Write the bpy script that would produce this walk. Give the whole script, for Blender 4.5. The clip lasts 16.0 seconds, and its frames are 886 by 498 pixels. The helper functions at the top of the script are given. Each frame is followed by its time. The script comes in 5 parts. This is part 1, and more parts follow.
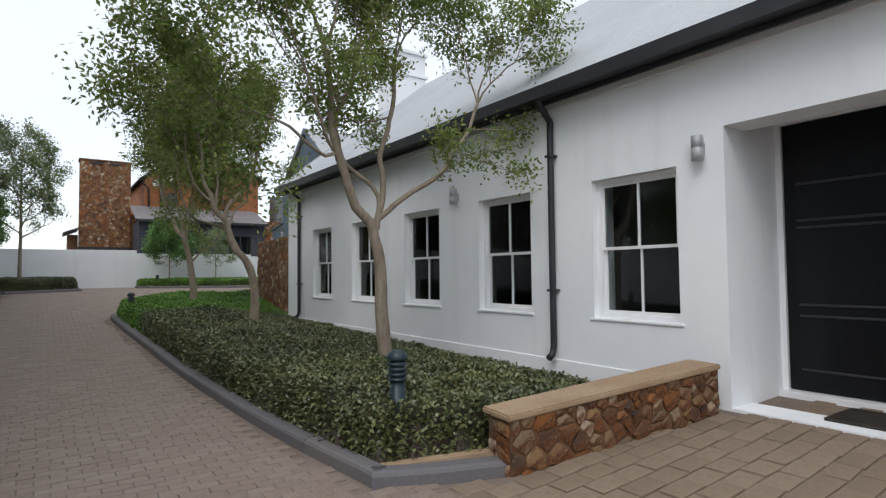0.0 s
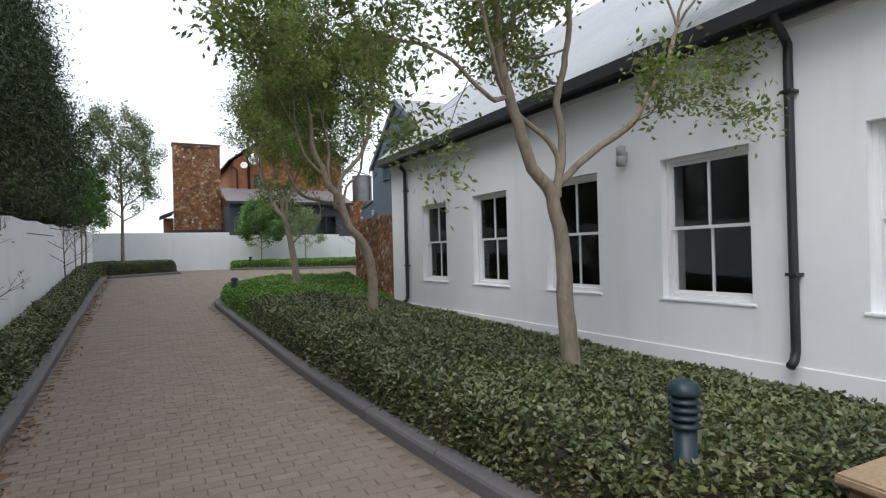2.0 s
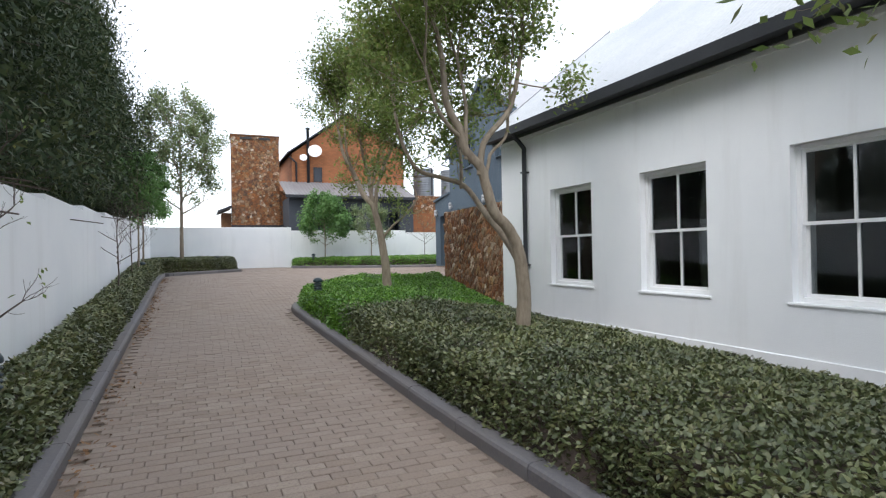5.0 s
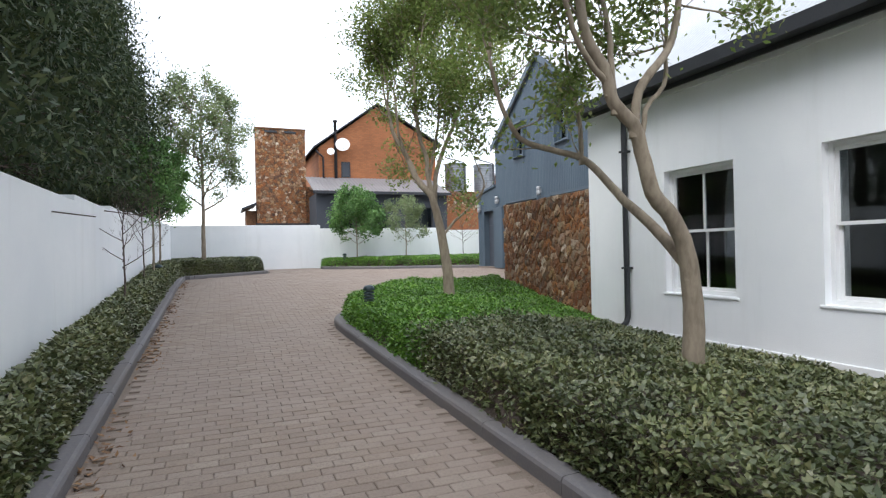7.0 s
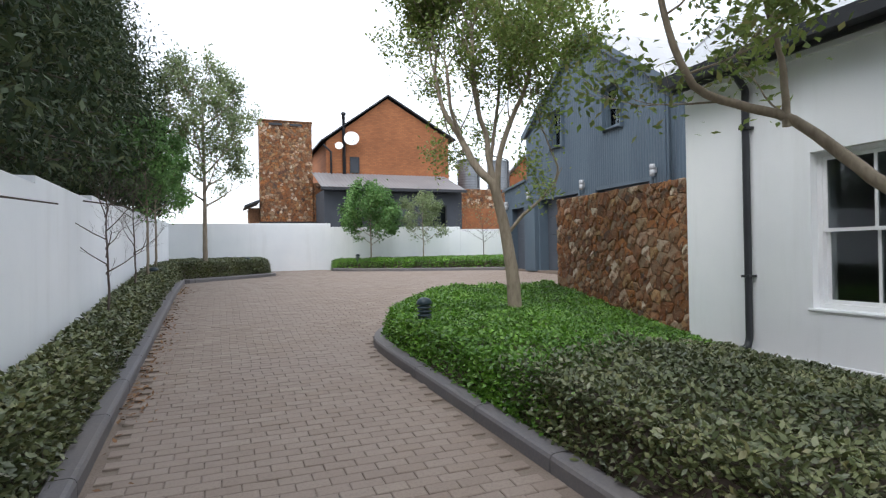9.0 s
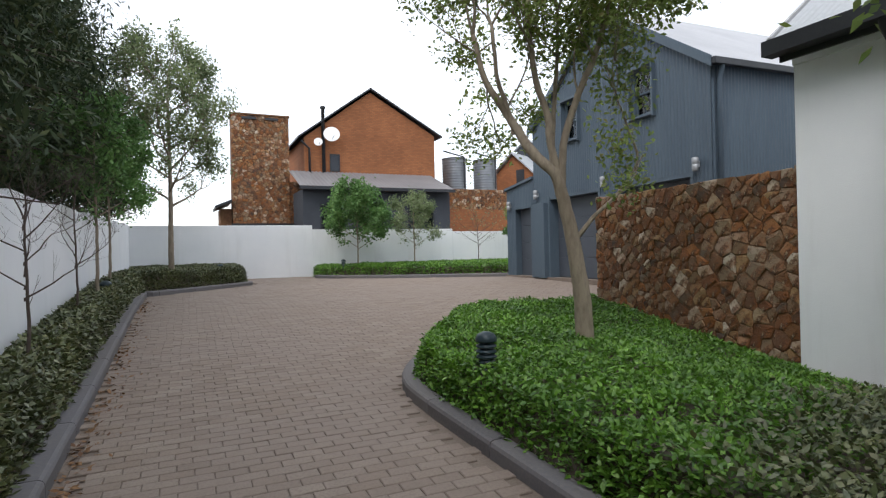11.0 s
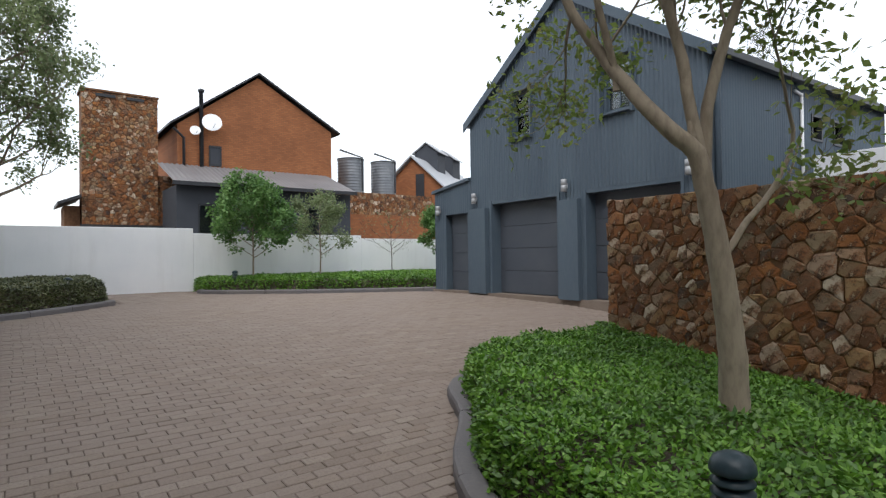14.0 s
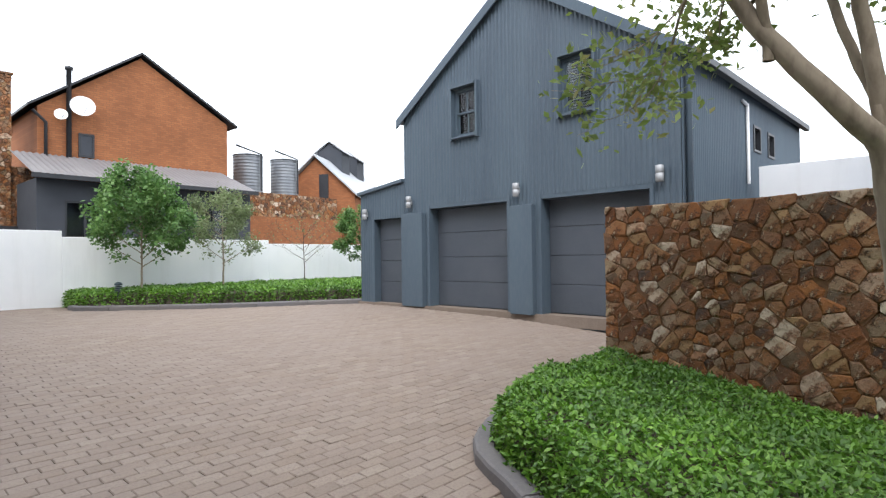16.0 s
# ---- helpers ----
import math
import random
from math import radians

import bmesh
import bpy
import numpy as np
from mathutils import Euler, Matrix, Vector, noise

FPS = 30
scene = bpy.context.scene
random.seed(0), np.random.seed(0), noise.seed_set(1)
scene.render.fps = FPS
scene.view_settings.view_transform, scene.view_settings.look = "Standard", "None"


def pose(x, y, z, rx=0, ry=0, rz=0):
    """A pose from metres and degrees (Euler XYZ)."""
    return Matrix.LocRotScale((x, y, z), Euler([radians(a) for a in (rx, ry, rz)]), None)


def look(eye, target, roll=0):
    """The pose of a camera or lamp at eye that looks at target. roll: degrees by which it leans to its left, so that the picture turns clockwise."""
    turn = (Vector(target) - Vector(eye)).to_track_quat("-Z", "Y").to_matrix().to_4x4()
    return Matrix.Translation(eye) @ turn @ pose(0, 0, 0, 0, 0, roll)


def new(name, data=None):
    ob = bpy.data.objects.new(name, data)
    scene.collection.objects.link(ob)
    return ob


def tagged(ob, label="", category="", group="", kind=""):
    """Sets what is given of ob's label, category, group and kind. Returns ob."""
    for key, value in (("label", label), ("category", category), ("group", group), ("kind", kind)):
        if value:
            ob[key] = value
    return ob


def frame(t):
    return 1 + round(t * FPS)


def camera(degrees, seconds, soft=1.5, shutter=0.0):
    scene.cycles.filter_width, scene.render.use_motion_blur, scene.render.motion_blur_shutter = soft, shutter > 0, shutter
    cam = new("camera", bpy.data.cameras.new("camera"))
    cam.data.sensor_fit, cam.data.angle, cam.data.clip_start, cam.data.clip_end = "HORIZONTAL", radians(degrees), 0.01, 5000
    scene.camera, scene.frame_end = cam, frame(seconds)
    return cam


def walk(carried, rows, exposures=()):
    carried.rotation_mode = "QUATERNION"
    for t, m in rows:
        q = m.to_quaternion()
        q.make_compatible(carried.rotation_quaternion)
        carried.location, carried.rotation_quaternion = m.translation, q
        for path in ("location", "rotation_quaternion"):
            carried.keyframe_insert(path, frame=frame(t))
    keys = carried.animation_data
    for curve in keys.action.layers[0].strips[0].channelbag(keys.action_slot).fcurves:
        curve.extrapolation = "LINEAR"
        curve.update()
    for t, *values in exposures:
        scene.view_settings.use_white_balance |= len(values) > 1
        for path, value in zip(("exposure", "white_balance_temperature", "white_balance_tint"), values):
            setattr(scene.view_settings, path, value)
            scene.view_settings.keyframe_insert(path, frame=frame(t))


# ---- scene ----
EXPO = [(0, -0.1, 6450, 10), (1.5, 0.05, 6450, 10), (3.5, 0.4, 6320, 10), (6.5, 0.84, 6310, 10), (8, 0.82, 6310, 10), (9, 0.71, 6320, 10), (11.5, 0.25, 6500, 10), (12.5, 0.14, 6550, 10), (14.5, 0.33, 6500, 10), (16, 0.95, 6450, 10)]
cam = camera(76.6, 16.0, soft=1.25)
PATH = [
    (0, (-0.098, -0.301, 1.159), (1.057, 1.33, 1.245), -0.6),
    (0.5, (-0.138, 0.197, 1.198), (0.958, 1.869, 1.255), -1.1),
    (1, (-0.155, 0.717, 1.199), (0.879, 2.429, 1.242), -1.2),
    (1.5, (-0.168, 1.222, 1.184), (0.819, 2.961, 1.215), -1.2),
    (2, (-0.201, 1.731, 1.234), (0.74, 3.496, 1.242), -1.5),
    (2.5, (-0.233, 2.249, 1.231), (0.66, 4.039, 1.235), -1.5),
    (3, (-0.294, 2.745, 1.223), (0.572, 4.547, 1.227), -1.4),
    (3.5, (-0.37, 3.268, 1.214), (0.467, 5.085, 1.22), -1.3),
    (4, (-0.429, 3.753, 1.209), (0.397, 5.574, 1.216), -1.2),
    (6.5, (-0.399, 6.58, 1.24), (0.348, 8.435, 1.246), -1.2),
    (7, (-0.401, 7.143, 1.256), (0.334, 9.003, 1.26), -1.3),
    (7.5, (-0.461, 7.669, 1.251), (0.273, 9.529, 1.255), -1.2),
    (8, (-0.492, 8.171, 1.286), (0.24, 10.033, 1.288), -1.1),
    (8.5, (-0.509, 8.713, 1.308), (0.227, 10.573, 1.31), -1.1),
    (9, (-0.545, 9.207, 1.302), (0.195, 11.065, 1.306), -1.1),
    (11.5, (-0.594, 11.734, 1.441), (0.285, 13.53, 1.452), -1.2),
    (12, (-0.624, 12.228, 1.435), (0.313, 13.994, 1.452), -1.0),
    (12.5, (-0.619, 12.735, 1.447), (0.381, 14.467, 1.466), -0.9),
    (13, (-0.594, 13.22, 1.468), (0.472, 14.912, 1.49), -0.8),
    (13.5, (-0.608, 13.673, 1.522), (0.518, 15.326, 1.545), -0.9),
    (14, (-0.633, 14.128, 1.553), (0.582, 15.716, 1.577), -0.8),
    (14.5, (-0.655, 14.59, 1.576), (0.64, 16.114, 1.603), -0.7),
    (15, (-0.65, 14.996, 1.642), (0.71, 16.462, 1.667), -0.8),
    (15.5, (-0.585, 15.417, 1.682), (0.852, 16.808, 1.709), -0.8),
    (16, (-0.537, 15.837, 1.699), (0.964, 17.159, 1.73), -0.7),
]
walk(cam, [(t, look(eye, target, roll)) for t, eye, target, roll in PATH], EXPO)

# ---- world and sun ----
world = bpy.data.worlds.new("overcast_sky")
scene.world = world
world.use_nodes = True
wn, wl = world.node_tree.nodes, world.node_tree.links
wn.clear()
sky = wn.new("ShaderNodeTexSky")
sky.sky_type, sky.sun_disc = "NISHITA", False
sky.sun_elevation, sky.sun_rotation = radians(58), radians(250)
sky_bg, cloud_bg = wn.new("ShaderNodeBackground"), wn.new("ShaderNodeBackground")
sky_bg.inputs["Strength"].default_value = 0.06
wl.new(sky.outputs[0], sky_bg.inputs["Color"])
wtc, wnoise, wramp = wn.new("ShaderNodeTexCoord"), wn.new("ShaderNodeTexNoise"), wn.new("ShaderNodeValToRGB")
wnoise.inputs["Scale"].default_value, wnoise.inputs["Detail"].default_value = 2.2, 5
wl.new(wtc.outputs["Generated"], wnoise.inputs["Vector"])
wramp.color_ramp.elements[0].position, wramp.color_ramp.elements[1].position = 0.3, 0.7
wramp.color_ramp.elements[0].color, wramp.color_ramp.elements[1].color = (0.88, 0.905, 0.94, 1), (0.99, 1.0, 1.01, 1)
wl.new(wnoise.outputs["Fac"], wramp.inputs["Fac"])
wl.new(wramp.outputs["Color"], cloud_bg.inputs["Color"])
cloud_bg.inputs["Strength"].default_value = 1.0
wadd, wout = wn.new("ShaderNodeAddShader"), wn.new("ShaderNodeOutputWorld")
wl.new(sky_bg.outputs[0], wadd.inputs[0]), wl.new(cloud_bg.outputs[0], wadd.inputs[1])
wl.new(wadd.outputs[0], wout.inputs["Surface"])

sun_data = bpy.data.lights.new("sun", "SUN")
sun_data.energy, sun_data.angle, sun_data.color = 1.3, radians(35), (1.0, 0.98, 0.96)
sun = new("sun", sun_data)
sun.matrix_world = look((-7, -6, 11.5), (0, 0, 0))


# ---- materials ----
def node_mat(name, rough=0.7, metal=0.0, spec=0.5):
    m = bpy.data.materials.new(name)
    m.use_nodes = True
    n, l = m.node_tree.nodes, m.node_tree.links
    b = n["Principled BSDF"]
    b.inputs["Roughness"].default_value, b.inputs["Metallic"].default_value = rough, metal
    b.inputs["Specular IOR Level"].default_value = spec
    return m, n, l, b


def noise_node(n, l, scale, detail=4, stretch=None, rough=0.55):
    tc, t = n.new("ShaderNodeTexCoord"), n.new("ShaderNodeTexNoise")
    t.inputs["Scale"].default_value, t.inputs["Detail"].default_value = scale, detail
    t.inputs["Roughness"].default_value = rough
    if stretch:
        mp = n.new("ShaderNodeMapping")
        mp.inputs["Scale"].default_value = stretch
        l.new(tc.outputs["Object"], mp.inputs["Vector"])
        l.new(mp.outputs["Vector"], t.inputs["Vector"])
    else:
        l.new(tc.outputs["Object"], t.inputs["Vector"])
    return t.outputs["Fac"]


def ramp_node(n, l, fac, stops):
    r = n.new("ShaderNodeValToRGB")
    while len(r.color_ramp.elements) < len(stops):
        r.color_ramp.elements.new(0.5)
    for e, (p, c) in zip(r.color_ramp.elements, stops):
        e.position, e.color = p, (*c, 1)
    l.new(fac, r.inputs["Fac"])
    return r.outputs["Color"]


def mix_node(n, l, a, b, fac, mode="MIX"):
    x = n.new("ShaderNodeMix")
    x.data_type, x.blend_type = "RGBA", mode
    for k, v in ((0, fac), (6, a), (7, b)):
        if isinstance(v, (int, float)):
            x.inputs[k].default_value = v
        elif isinstance(v, tuple):
            x.inputs[k].default_value = (*v, 1)
        else:
            l.new(v, x.inputs[k])
    return x.outputs[2]


def bump_node(n, l, b, height, strength, distance=0.01):
    bp = n.new("ShaderNodeBump")
    bp.inputs["Strength"].default_value, bp.inputs["Distance"].default_value = strength, distance
    l.new(height, bp.inputs["Height"])
    l.new(bp.outputs["Normal"], b.inputs["Normal"])


def piece_random(n, l):
    """A random value for each loose piece, whether it is an object or an island of a joined mesh."""
    g, o, a, f = n.new("ShaderNodeNewGeometry"), n.new("ShaderNodeObjectInfo"), n.new("ShaderNodeMath"), n.new("ShaderNodeMath")
    f.operation = "FRACT"
    l.new(g.outputs["Random Per Island"], a.inputs[0])
    l.new(o.outputs["Random"], a.inputs[1])
    l.new(a.outputs[0], f.inputs[0])
    return f.outputs[0]


def two_scale(name, c1, c2, c3, fine=60.0, coarse=1.5, rough=0.8, metal=0.0, spec=0.4, bump=0.3, dist=0.004, stretch=None, amount=0.5):
    """A surface whose colour varies coarsely between c1 and c2, with fine grain towards c3."""
    m, n, l, b = node_mat(name, rough, metal, spec)
    big = ramp_node(n, l, noise_node(n, l, coarse, 5, stretch), [(0.35, c1), (0.65, c2)])
    fine_fac = noise_node(n, l, fine, 6, stretch)
    msk = ramp_node(n, l, fine_fac, [(0.42, (0, 0, 0)), (0.7, (amount,) * 3)])
    l.new(mix_node(n, l, big, c3, msk), b.inputs["Base Color"])
    bump_node(n, l, b, fine_fac, bump, dist)
    return m


def pieces_mat(name, colors, rough=0.85, fine=40.0, dark=(0.05, 0.04, 0.03), bump=0.5, amount=0.5, dist=0.006, stain=None):
    """Loose pieces, each of its own shade, with grain and blotches."""
    m, n, l, b = node_mat(name, rough, 0, 0.35)
    step = 1.0 / max(1, len(colors) - 1)
    base = ramp_node(n, l, piece_random(n, l), [(i * step, c) for i, c in enumerate(colors)])
    f = noise_node(n, l, fine, 6)
    msk = ramp_node(n, l, f, [(0.45, (0, 0, 0)), (0.75, (amount,) * 3)])
    col = mix_node(n, l, base, dark, msk)
    if stain:
        s = ramp_node(n, l, noise_node(n, l, 0.5, 6, rough=0.6), [(0.4, (0, 0, 0)), (0.68, (0.65,) * 3)])
        col = mix_node(n, l, col, stain, s)
    l.new(col, b.inputs["Base Color"])
    bump_node(n, l, b, f, bump, dist)
    return m


def leaf_mat(name, colors, rough=0.45, spec=0.4, trans=0.25):
    m, n, l, b = node_mat(name, rough, 0, spec)
    base = ramp_node(n, l, piece_random(n, l), [(i / (len(colors) - 1), c) for i, c in enumerate(colors)])
    patch = ramp_node(n, l, noise_node(n, l, 1.3, 4), [(0.35, (0.62, 0.66, 0.6)), (0.65, (1.15, 1.12, 0.95))])
    col = mix_node(n, l, base, patch, 1.0, "MULTIPLY")
    l.new(col, b.inputs["Base Color"])
    tr, mx = n.new("ShaderNodeBsdfTranslucent"), n.new("ShaderNodeMixShader")
    l.new(col, tr.inputs["Color"])
    mx.inputs["Fac"].default_value = trans
    l.new(b.outputs[0], mx.inputs[1]), l.new(tr.outputs[0], mx.inputs[2])
    l.new(mx.outputs[0], n["Material Output"].inputs["Surface"])
    return m


def plaster_mat():
    m, n, l, b = node_mat("white_plaster", 0.82, 0, 0.3)
    big = ramp_node(n, l, noise_node(n, l, 0.8, 5), [(0.35, (0.82, 0.84, 0.86)), (0.65, (0.88, 0.89, 0.90))])
    streak = ramp_node(n, l, noise_node(n, l, 1.0, 6, (3.0, 3.0, 0.35), 0.65), [(0.52, (0, 0, 0)), (0.8, (0.22,) * 3)])
    col = mix_node(n, l, big, (0.55, 0.54, 0.51), streak)
    l.new(col, b.inputs["Base Color"])
    h = n.new("ShaderNodeMath")
    h.operation = "ADD"
    l.new(noise_node(n, l, 7, 4), h.inputs[0]), l.new(noise_node(n, l, 90, 4), h.inputs[1])
    bump_node(n, l, b, h.outputs[0], 0.35, 0.006)
    return m


def brick_mat():
    m, n, l, b = node_mat("red_brickwork", 0.85, 0, 0.3)
    tc, mp, br = n.new("ShaderNodeTexCoord"), n.new("ShaderNodeMapping"), n.new("ShaderNodeTexBrick")
    mp.inputs["Rotation"].default_value = (radians(90), 0, 0)
    l.new(tc.outputs["Object"], mp.inputs["Vector"]), l.new(mp.outputs["Vector"], br.inputs["Vector"])
    br.inputs["Scale"].default_value, br.inputs["Brick Width"].default_value, br.inputs["Row Height"].default_value = 1.0, 0.23, 0.085
    br.inputs["Mortar Size"].default_value = 0.008
    br.inputs["Color1"].default_value, br.inputs["Color2"].default_value = (0.34, 0.13, 0.055, 1), (0.27, 0.1, 0.042, 1)
    br.inputs["Mortar"].default_value = (0.21, 0.10, 0.05, 1)
    patch = ramp_node(n, l, noise_node(n, l, 0.7, 5), [(0.35, (0.85, 0.85, 0.85)), (0.7, (1.12, 1.12, 1.1))])
    l.new(mix_node(n, l, br.outputs["Color"], patch, 1.0, "MULTIPLY"), b.inputs["Base Color"])
    bump_node(n, l, b, br.outputs["Fac"], -0.4, 0.006)
    return m


def glass_mat():
    m = bpy.data.materials.new("window_glass")
    m.use_nodes = True
    n, l = m.node_tree.nodes, m.node_tree.links
    n.clear()
    tr, gl, mx, fr, out = (n.new("ShaderNodeBsdfTransparent"), n.new("ShaderNodeBsdfGlossy"), n.new("ShaderNodeMixShader"), n.new("ShaderNodeFresnel"), n.new("ShaderNodeOutputMaterial"))
    tr.inputs["Color"].default_value = (0.72, 0.76, 0.77, 1)
    gl.inputs["Roughness"].default_value = 0.015
    fr.inputs["IOR"].default_value = 1.5
    l.new(fr.outputs[0], mx.inputs["Fac"]), l.new(tr.outputs[0], mx.inputs[1]), l.new(gl.outputs[0], mx.inputs[2])
    l.new(mx.outputs[0], out.inputs["Surface"])
    return m


def stone_mat():
    m, n, l, b = node_mat("ironstone", 0.8, 0, 0.35)
    tones = [(0.14, 0.055, 0.024), (0.33, 0.13, 0.038), (0.06, 0.042, 0.036), (0.40, 0.25, 0.12), (0.20, 0.07, 0.024), (0.27, 0.2, 0.13), (0.36, 0.14, 0.04), (0.62, 0.53, 0.41), (0.22, 0.1, 0.042), (0.07, 0.05, 0.042), (0.42, 0.31, 0.19), (0.15, 0.06, 0.03)]
    base = ramp_node(n, l, piece_random(n, l), [(i / 11, c) for i, c in enumerate(tones)])
    rust = ramp_node(n, l, noise_node(n, l, 5.0, 6, rough=0.75), [(0.47, (0, 0, 0)), (0.58, (0.75,) * 3)])
    col = mix_node(n, l, base, (0.30, 0.10, 0.026), rust)
    dark = ramp_node(n, l, noise_node(n, l, 8.5, 8, rough=0.8), [(0.49, (0, 0, 0)), (0.6, (0.88,) * 3)])
    col = mix_node(n, l, col, (0.05, 0.028, 0.018), dark)
    grain = noise_node(n, l, 20, 8, rough=0.8)
    pale = ramp_node(n, l, grain, [(0.57, (0, 0, 0)), (0.65, (0.8,) * 3)])
    l.new(mix_node(n, l, col, (0.5, 0.38, 0.24), pale), b.inputs["Base Color"])
    bump_node(n, l, b, grain, 1.0, 0.03)
    return m


M_PLASTER = plaster_mat()
M_BRICK = brick_mat()
M_GLASS = glass_mat()
M_PAVER = pieces_mat("clay_pavers", [(0.225, 0.175, 0.14), (0.25, 0.197, 0.16), (0.275, 0.222, 0.182), (0.24, 0.185, 0.145), (0.295, 0.24, 0.195)], 0.82, 55, (0.13, 0.095, 0.075), 0.4, 0.5, 0.003, (0.25, 0.20, 0.17))
M_SLAB = pieces_mat("sandstone_cobbles", [(0.19, 0.142, 0.1), (0.23, 0.172, 0.122), (0.26, 0.2, 0.145)], 0.85, 25, (0.13, 0.095, 0.068), 0.5, 0.5, 0.005, (0.27, 0.20, 0.14))
M_JOINT = two_scale("sand_joint", (0.19, 0.148, 0.118), (0.235, 0.187, 0.152), (0.11, 0.085, 0.068), 70, 2, 0.95)
M_SOIL = two_scale("garden_soil", (0.045, 0.03, 0.02), (0.07, 0.048, 0.032), (0.02, 0.014, 0.01), 40, 3, 0.95, bump=0.8, dist=0.02)
M_KERB = pieces_mat("slate_grey_kerb", [(0.11, 0.106, 0.115), (0.15, 0.145, 0.152), (0.13, 0.125, 0.135)], 0.78, 40, (0.21, 0.19, 0.175), 0.4, 0.5, 0.004, (0.17, 0.15, 0.135))
M_STONE = stone_mat()
M_MORTAR = two_scale("brown_mortar", (0.13, 0.06, 0.03), (0.21, 0.11, 0.055), (0.06, 0.034, 0.022), 30, 5, 0.95, bump=0.7, dist=0.01)
M_COPING = two_scale("sandy_coping", (0.34, 0.23, 0.14), (0.42, 0.31, 0.20), (0.22, 0.14, 0.08), 45, 2.5, 0.85, bump=0.4)
M_GUTTER = two_scale("charcoal_gutter_paint", (0.02, 0.022, 0.026), (0.03, 0.032, 0.037), (0.05, 0.05, 0.055), 80, 2, 0.45, bump=0.1, amount=0.3)
M_BLUE = two_scale("slate_blue_sheet_metal", (0.064, 0.09, 0.118), (0.08, 0.112, 0.142), (0.115, 0.14, 0.165), 30, 0.9, 0.5, bump=0.08, amount=0.35, stretch=(1.5, 1.5, 0.25))
M_DOOR = two_scale("slate_grey_garage_door", (0.058, 0.068, 0.085), (0.072, 0.082, 0.10), (0.10, 0.11, 0.125), 40, 1.2, 0.5, bump=0.08, amount=0.3)
M_ROOF = two_scale("grey_roof_sheet", (0.38, 0.40, 0.42), (0.45, 0.465, 0.48), (0.31, 0.325, 0.34), 18, 0.6, 0.45, bump=0.1, amount=0.4)
M_ROOF2 = two_scale("pale_zinc_roof_sheet", (0.33, 0.33, 0.345), (0.40, 0.40, 0.41), (0.27, 0.265, 0.265), 20, 0.8, 0.45, bump=0.1, amount=0.4)
M_ROOF3 = two_scale("weathered_brown_grey_roof_sheet", (0.17, 0.16, 0.165), (0.21, 0.20, 0.20), (0.13, 0.12, 0.12), 20, 0.8, 0.55, bump=0.1, amount=0.4)
M_DARKWALL = two_scale("charcoal_wall_paint", (0.04, 0.045, 0.055), (0.052, 0.058, 0.07), (0.07, 0.075, 0.085), 50, 1, 0.75, bump=0.2, amount=0.3)
M_WHITE = two_scale("white_gloss_paint", (0.76, 0.77, 0.78), (0.82, 0.82, 0.82), (0.66, 0.66, 0.65), 70, 2, 0.4, bump=0.05, amount=0.25)
M_BLACK = two_scale("black_lacquered_wood", (0.004, 0.005, 0.006), (0.007, 0.008, 0.009), (0.012, 0.013, 0.015), 30, 1.5, 0.3, spec=0.22, bump=0.15, amount=0.4, stretch=(1, 1, 0.1))
M_SILVER = two_scale("brushed_grey_metal", (0.36, 0.37, 0.38), (0.43, 0.44, 0.45), (0.28, 0.28, 0.29), 60, 3, 0.5, 0.3, bump=0.05)
M_BOLLARD = two_scale("dark_teal_bollard_metal", (0.012, 0.028, 0.036), (0.018, 0.036, 0.045), (0.03, 0.05, 0.06), 60, 4, 0.4, bump=0.08)
M_RUBBER = two_scale("brown_rubber_mat", (0.02, 0.017, 0.014), (0.035, 0.028, 0.022), (0.06, 0.05, 0.04), 90, 4, 0.9, bump=0.5)
M_ROOM = two_scale("dim_room_paint", (0.17, 0.17, 0.17), (0.21, 0.21, 0.20), (0.12, 0.12, 0.12), 30, 1, 0.9)
M_TANK = two_scale("galvanised_tank_steel", (0.20, 0.215, 0.235), (0.27, 0.285, 0.30), (0.15, 0.16, 0.175), 25, 1.5, 0.42, 0.4, bump=0.1)
M_BLIND = two_scale("pale_grey_blind", (0.40, 0.41, 0.42), (0.47, 0.48, 0.49), (0.33, 0.34, 0.35), 60, 2, 0.7)
M_BARK = two_scale("smooth_grey_brown_bark", (0.24, 0.195, 0.145), (0.33, 0.275, 0.205), (0.13, 0.10, 0.07), 22, 2.2, 0.85, bump=0.5, dist=0.008, stretch=(1, 1, 0.35), amount=0.6)
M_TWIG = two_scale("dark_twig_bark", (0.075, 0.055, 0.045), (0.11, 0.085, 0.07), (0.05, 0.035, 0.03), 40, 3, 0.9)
M_LITTER = pieces_mat("dry_leaf_litter", [(0.20, 0.10, 0.045), (0.28, 0.16, 0.08), (0.14, 0.07, 0.04)], 0.9)
L_HEDGE = leaf_mat("glossy_dark_hedge_leaf", [(0.055, 0.072, 0.03), (0.10, 0.125, 0.05), (0.15, 0.17, 0.075), (0.065, 0.088, 0.038), (0.22, 0.235, 0.125), (0.13, 0.12, 0.05)], 0.4, 0.55, 0.12)
L_BRIGHT = leaf_mat("fresh_green_hedge_leaf", [(0.05, 0.14, 0.018), (0.12, 0.27, 0.03), (0.19, 0.38, 0.05), (0.075, 0.19, 0.025), (0.25, 0.43, 0.08)], 0.42, 0.5, 0.25)
L_TREE = leaf_mat("small_olive_tree_leaf", [(0.14, 0.2, 0.06), (0.21, 0.29, 0.08), (0.29, 0.37, 0.12), (0.17, 0.23, 0.07), (0.3, 0.28, 0.12)], 0.5, 0.4, 0.5)
